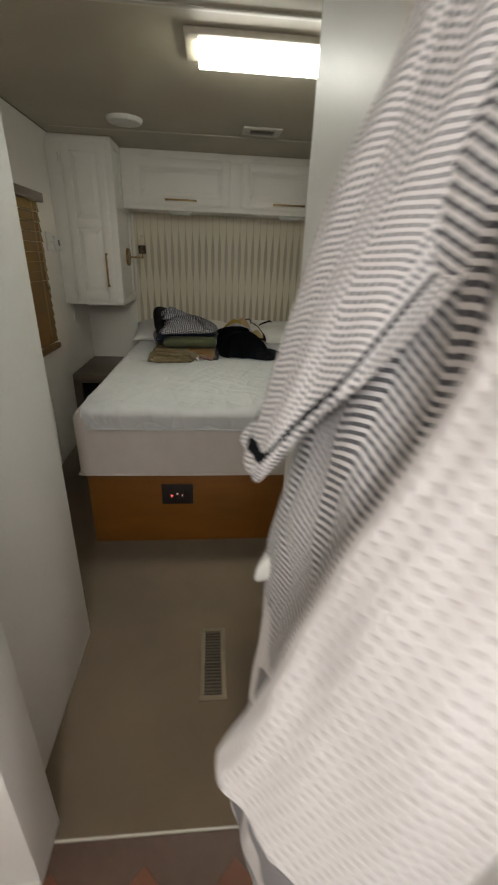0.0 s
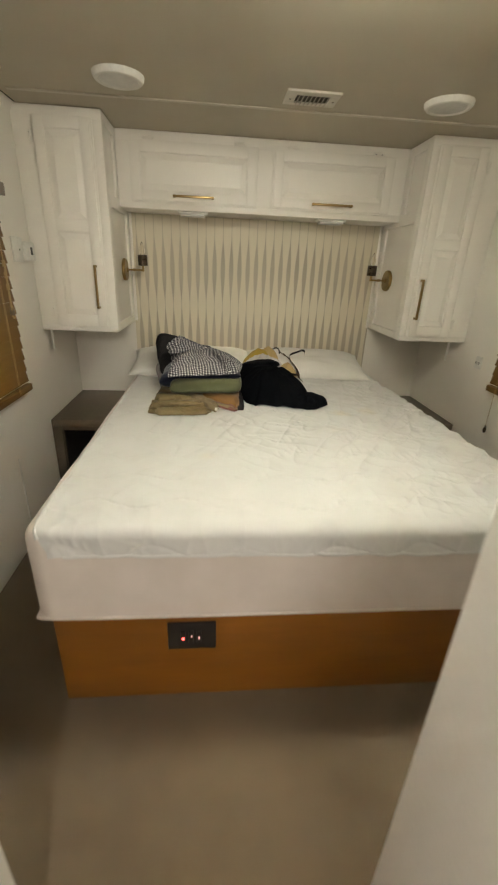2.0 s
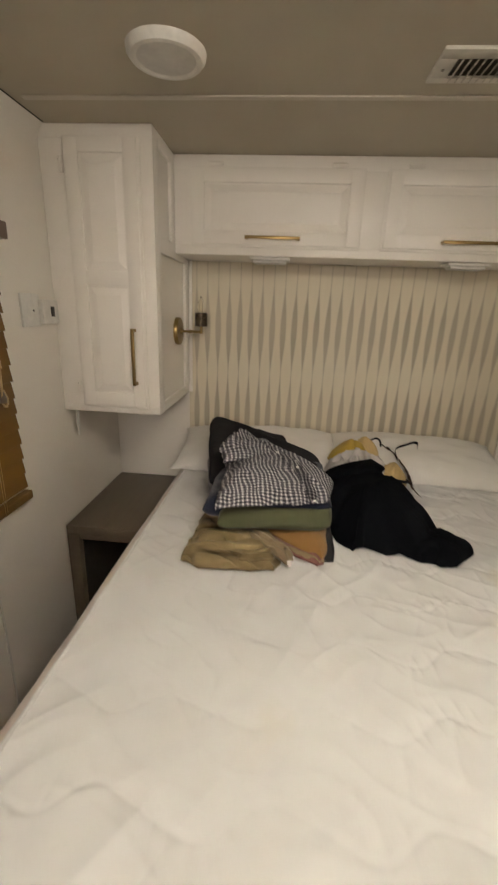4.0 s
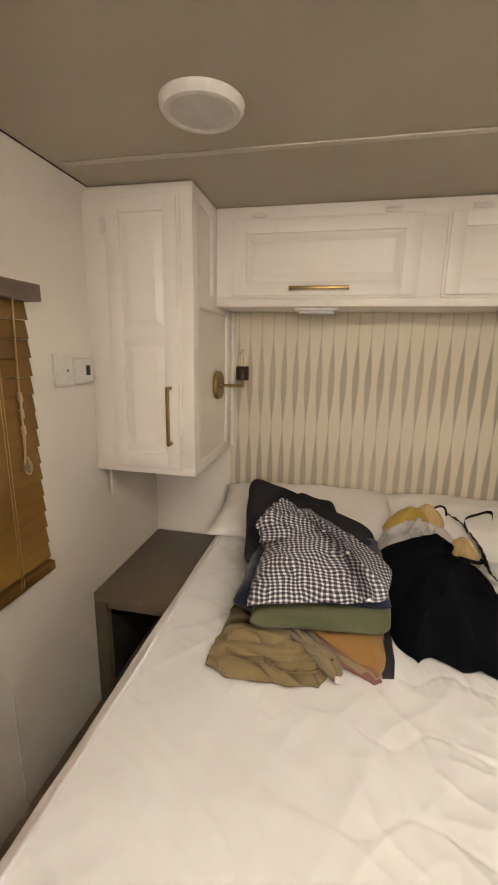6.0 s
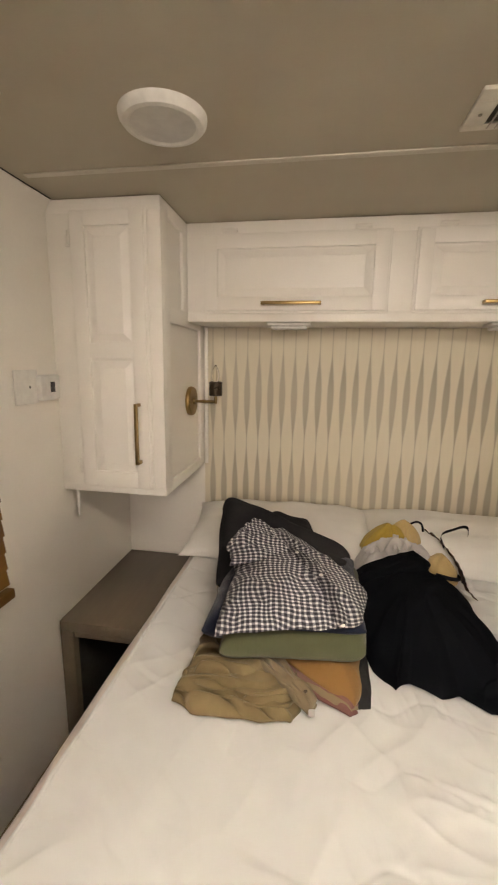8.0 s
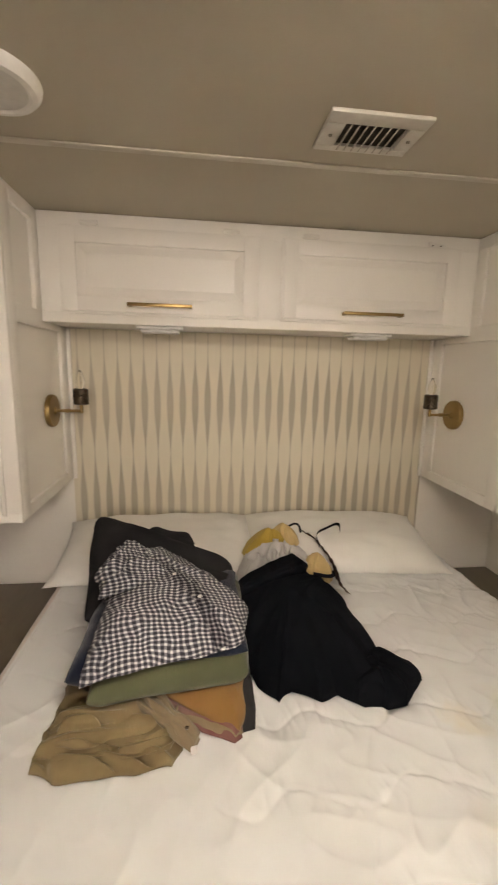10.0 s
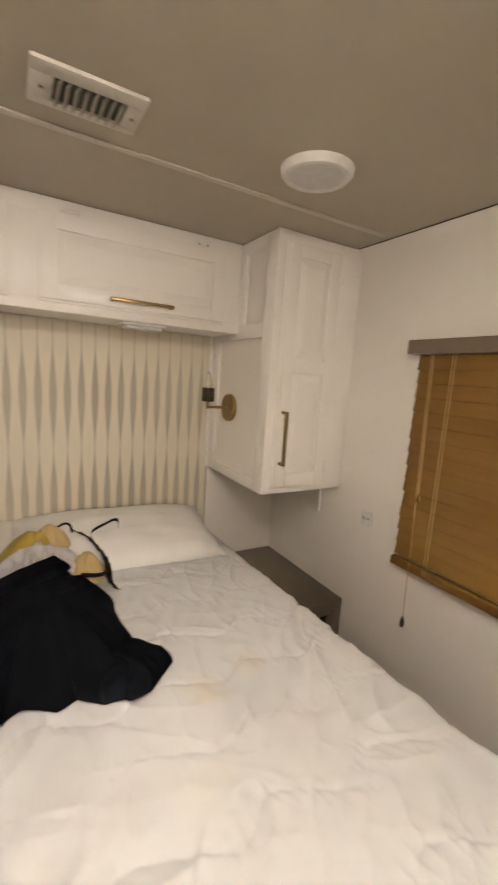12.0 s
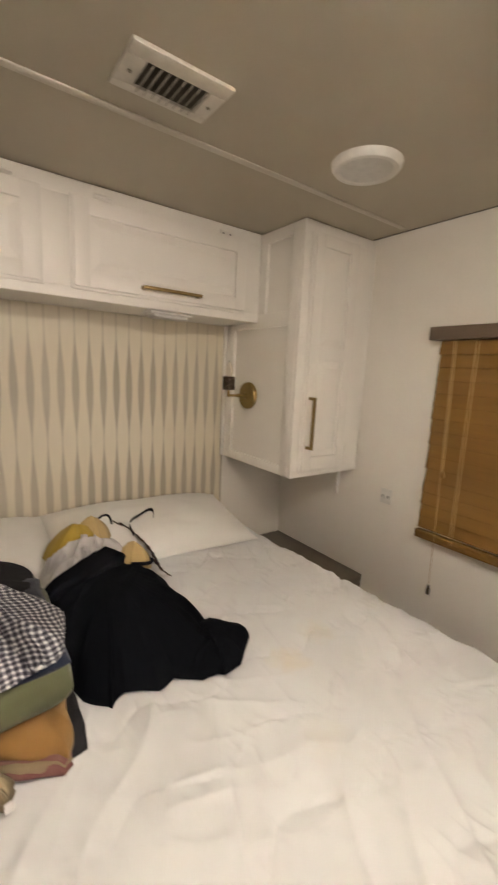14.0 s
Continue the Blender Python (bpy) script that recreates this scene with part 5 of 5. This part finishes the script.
# ---------------------------------------------------------------- robes in the hall
def sleeve(bm, path, wide, narrow, along, seg=64, seed=0.0, wr=0.010, square=True):
    """A hanging flattened tube; along: the wide way of the section; path: (point, wide, narrow)."""
    pts = curve_through([p for p in path], 12)
    along = Vector(along).normalized()
    rings = []
    total = len(pts) - 1
    for k, p in enumerate(pts):
        t = k / total
        way = (pts[min(k + 1, total)] - pts[max(k - 1, 0)]).normalized()
        a = (along - way * along.dot(way)).normalized() if square else along
        b = way.cross(a).normalized()
        w = np.interp(t, [0, 0.35, 0.7, 1], wide)
        h = np.interp(t, [0, 0.35, 0.7, 1], narrow)
        ring = []
        for j in range(seg):
            f = 2 * math.pi * j / seg
            fold_ = 1 + 0.12 * math.sin(5 * f + seed) * t + 0.08 * math.sin(9 * f + 2 * seed + 3 * t)
            q = p + a * (w * math.cos(f)) + b * (h * math.sin(f) * fold_)
            q = q + a * (wr * noise.noise((q.x * 9, q.y * 9, q.z * 5 + seed))) + b * (wr * noise.noise((q.x * 12, q.z * 7, q.y * 12 + seed)))
            ring.append(bm.verts.new(q))
        rings.append(ring)
    for p, q in zip(rings, rings[1:]):
        for j in range(seg):
            bm.faces.new((p[j], p[(j + 1) % seg], q[(j + 1) % seg], q[j]))
    bm.faces.new(rings[0])
    return rings


def robes():
    robe = thing("bathrobe", (0.05, 0.11, 1.74), "grey and white striped robe with black piping on a hook", "robe")
    bm = bmesh.new()
    sleeve(bm, [(0.040, 0.11, 1.74), (0.022, 0.10, 1.4), (-0.018, 0.10, 1.0), (-0.045, 0.09, 0.33)], [0.05, 0.12, 0.135, 0.15], [0.015, 0.028, 0.068, 0.075], (0, 1, 0), seg=160, seed=1.0, wr=0.022)
    part("body", bm, ROBE, robe, angle=80)
    # sleeve: four creased edges (near, low, far, wall side) run down to a slanted cuff
    edges = [curve_through(p, 10) for p in (
        [(0.052, 0.06, 1.72), (0.045, 0.02, 1.56), (0.030, 0.0, 1.45), (0.008, -0.005, 1.337), (0.0, -0.025, 1.312)],
        [(0.040, 0.07, 1.70), (0.0, 0.05, 1.48), (-0.055, 0.06, 1.32), (-0.1186, 0.062, 1.134), (-0.124, 0.072, 1.094)],
        [(0.035, 0.13, 1.70), (-0.018, 0.12, 1.476), (-0.060, 0.15, 1.36), (-0.114, 0.155, 1.147), (-0.132, 0.166, 1.112)],
        [(0.056, 0.15, 1.72), (0.050, 0.16, 1.50), (0.045, 0.16, 1.40), (0.040, 0.16, 1.30), (0.035, 0.15, 1.270)])]

    def ring(k, grow=1.0, lift=0.0):
        c = [e[k] for e in edges]
        mid = sum(c, Vector()) / 4
        pts = []
        for j in range(96):
            i, u = j // 24, (j % 24) / 24
            p = c[i].lerp(c[(i + 1) % 4], u)
            bow = 4 * u * (1 - u)
            out = (p - mid).normalized()
            p = p + out * bow * (0.008 + 0.006 * math.sin(3 * math.pi * u + 0.12 * k) + 0.016 * noise.noise((i * 5 + u * 3.5, k * 0.11, 2)))
            pts.append(p)
        for _ in range(2):
            pts = [(pts[j - 1] + pts[j] * 2 + pts[(j + 1) % 96]) / 4 for j in range(96)]
        return [mid + (p - mid) * grow + Vector((0, 0, lift)) for p in pts]

    def skin(rows):
        bm = bmesh.new()
        rows = [[bm.verts.new(p) for p in row] for row in rows]
        for p, q in zip(rows, rows[1:]):
            for j in range(96):
                bm.faces.new((p[j], p[(j + 1) % 96], q[(j + 1) % 96], q[j]))
        return bm
    last = len(edges[0]) - 1
    s = part("sleeve", skin([ring(k) for k in range(last + 1)] + [ring(last, 0.97, 0.004), ring(last - 6, 0.9), ring(last - 12, 0.8)]), ROBE_DOTS, robe, angle=80)
    part("piping", skin([ring(last - 10, 0.99), ring(last - 10, 1.013), ring(last - 9, 1.015), ring(last - 9, 0.99)]), PIPING, s, "black piping round the cuff", angle=80)
    bm = fold(bmesh.new(), [(-0.100, 0.160, 0.885, 0.912), (-0.060, 0.145, 0.915, 0.965), (-0.046, 0.190, 0.920, 0.970), (-0.092, 0.205, 0.885, 0.905)], 0.010, 30, 3.0, n=24, wob=0.03, sharp=0.9)
    part("belt_end", bm, PILLOW, robe, "white belt end", angle=80)
    bm = fold(bmesh.new(), [(-0.098, 0.125, 0.860, 0.895), (-0.060, 0.115, 0.875, 0.935), (-0.050, 0.160, 0.880, 0.925), (-0.092, 0.165, 0.862, 0.892)], 0.008, 30, 8.0, n=24, wob=0.03, sharp=0.9)
    part("belt_loop", bm, cloth("grey_knit", (0.16, 0.145, 0.15)), robe, "grey belt loop", angle=80)
    hook = bmesh.new()
    rod(hook, (0.0625, 0.11, 1.75), (0.030, 0.11, 1.75), 0.006)
    lathe(hook, (0.0625, 0.11, 1.75), [(0.018, 0), (0.018, 0.005), (0.008, 0.007)], 24, Matrix.Rotation(radians(-90), 4, "Y"))
    part("hook", hook, BRASS, robe, "brass wall hook")
    towel = thing("bathrobe", (0.05, -0.08, 1.70), "white waffle-knit robe hanging from a wall hook", "robe")
    bm = bmesh.new()
    sleeve(bm, [(0.045, -0.10, 1.60), (-0.004, -0.12, 1.286), (-0.048, -0.122, 1.05), (-0.092, -0.118, 0.860)], [0.02, 0.040, 0.080, 0.093], [0.012, 0.020, 0.032, 0.032], (0.75, -0.65, 0.0), seed=7.0, wr=0.012)
    part("body", bm, WAFFLE, towel, angle=80)
    hook = rod(bmesh.new(), (0.0625, -0.10, 1.60), (0.032, -0.10, 1.60), 0.006)
    part("hook", hook, BRASS, towel, "brass wall hook")


robes()
hall_planks()
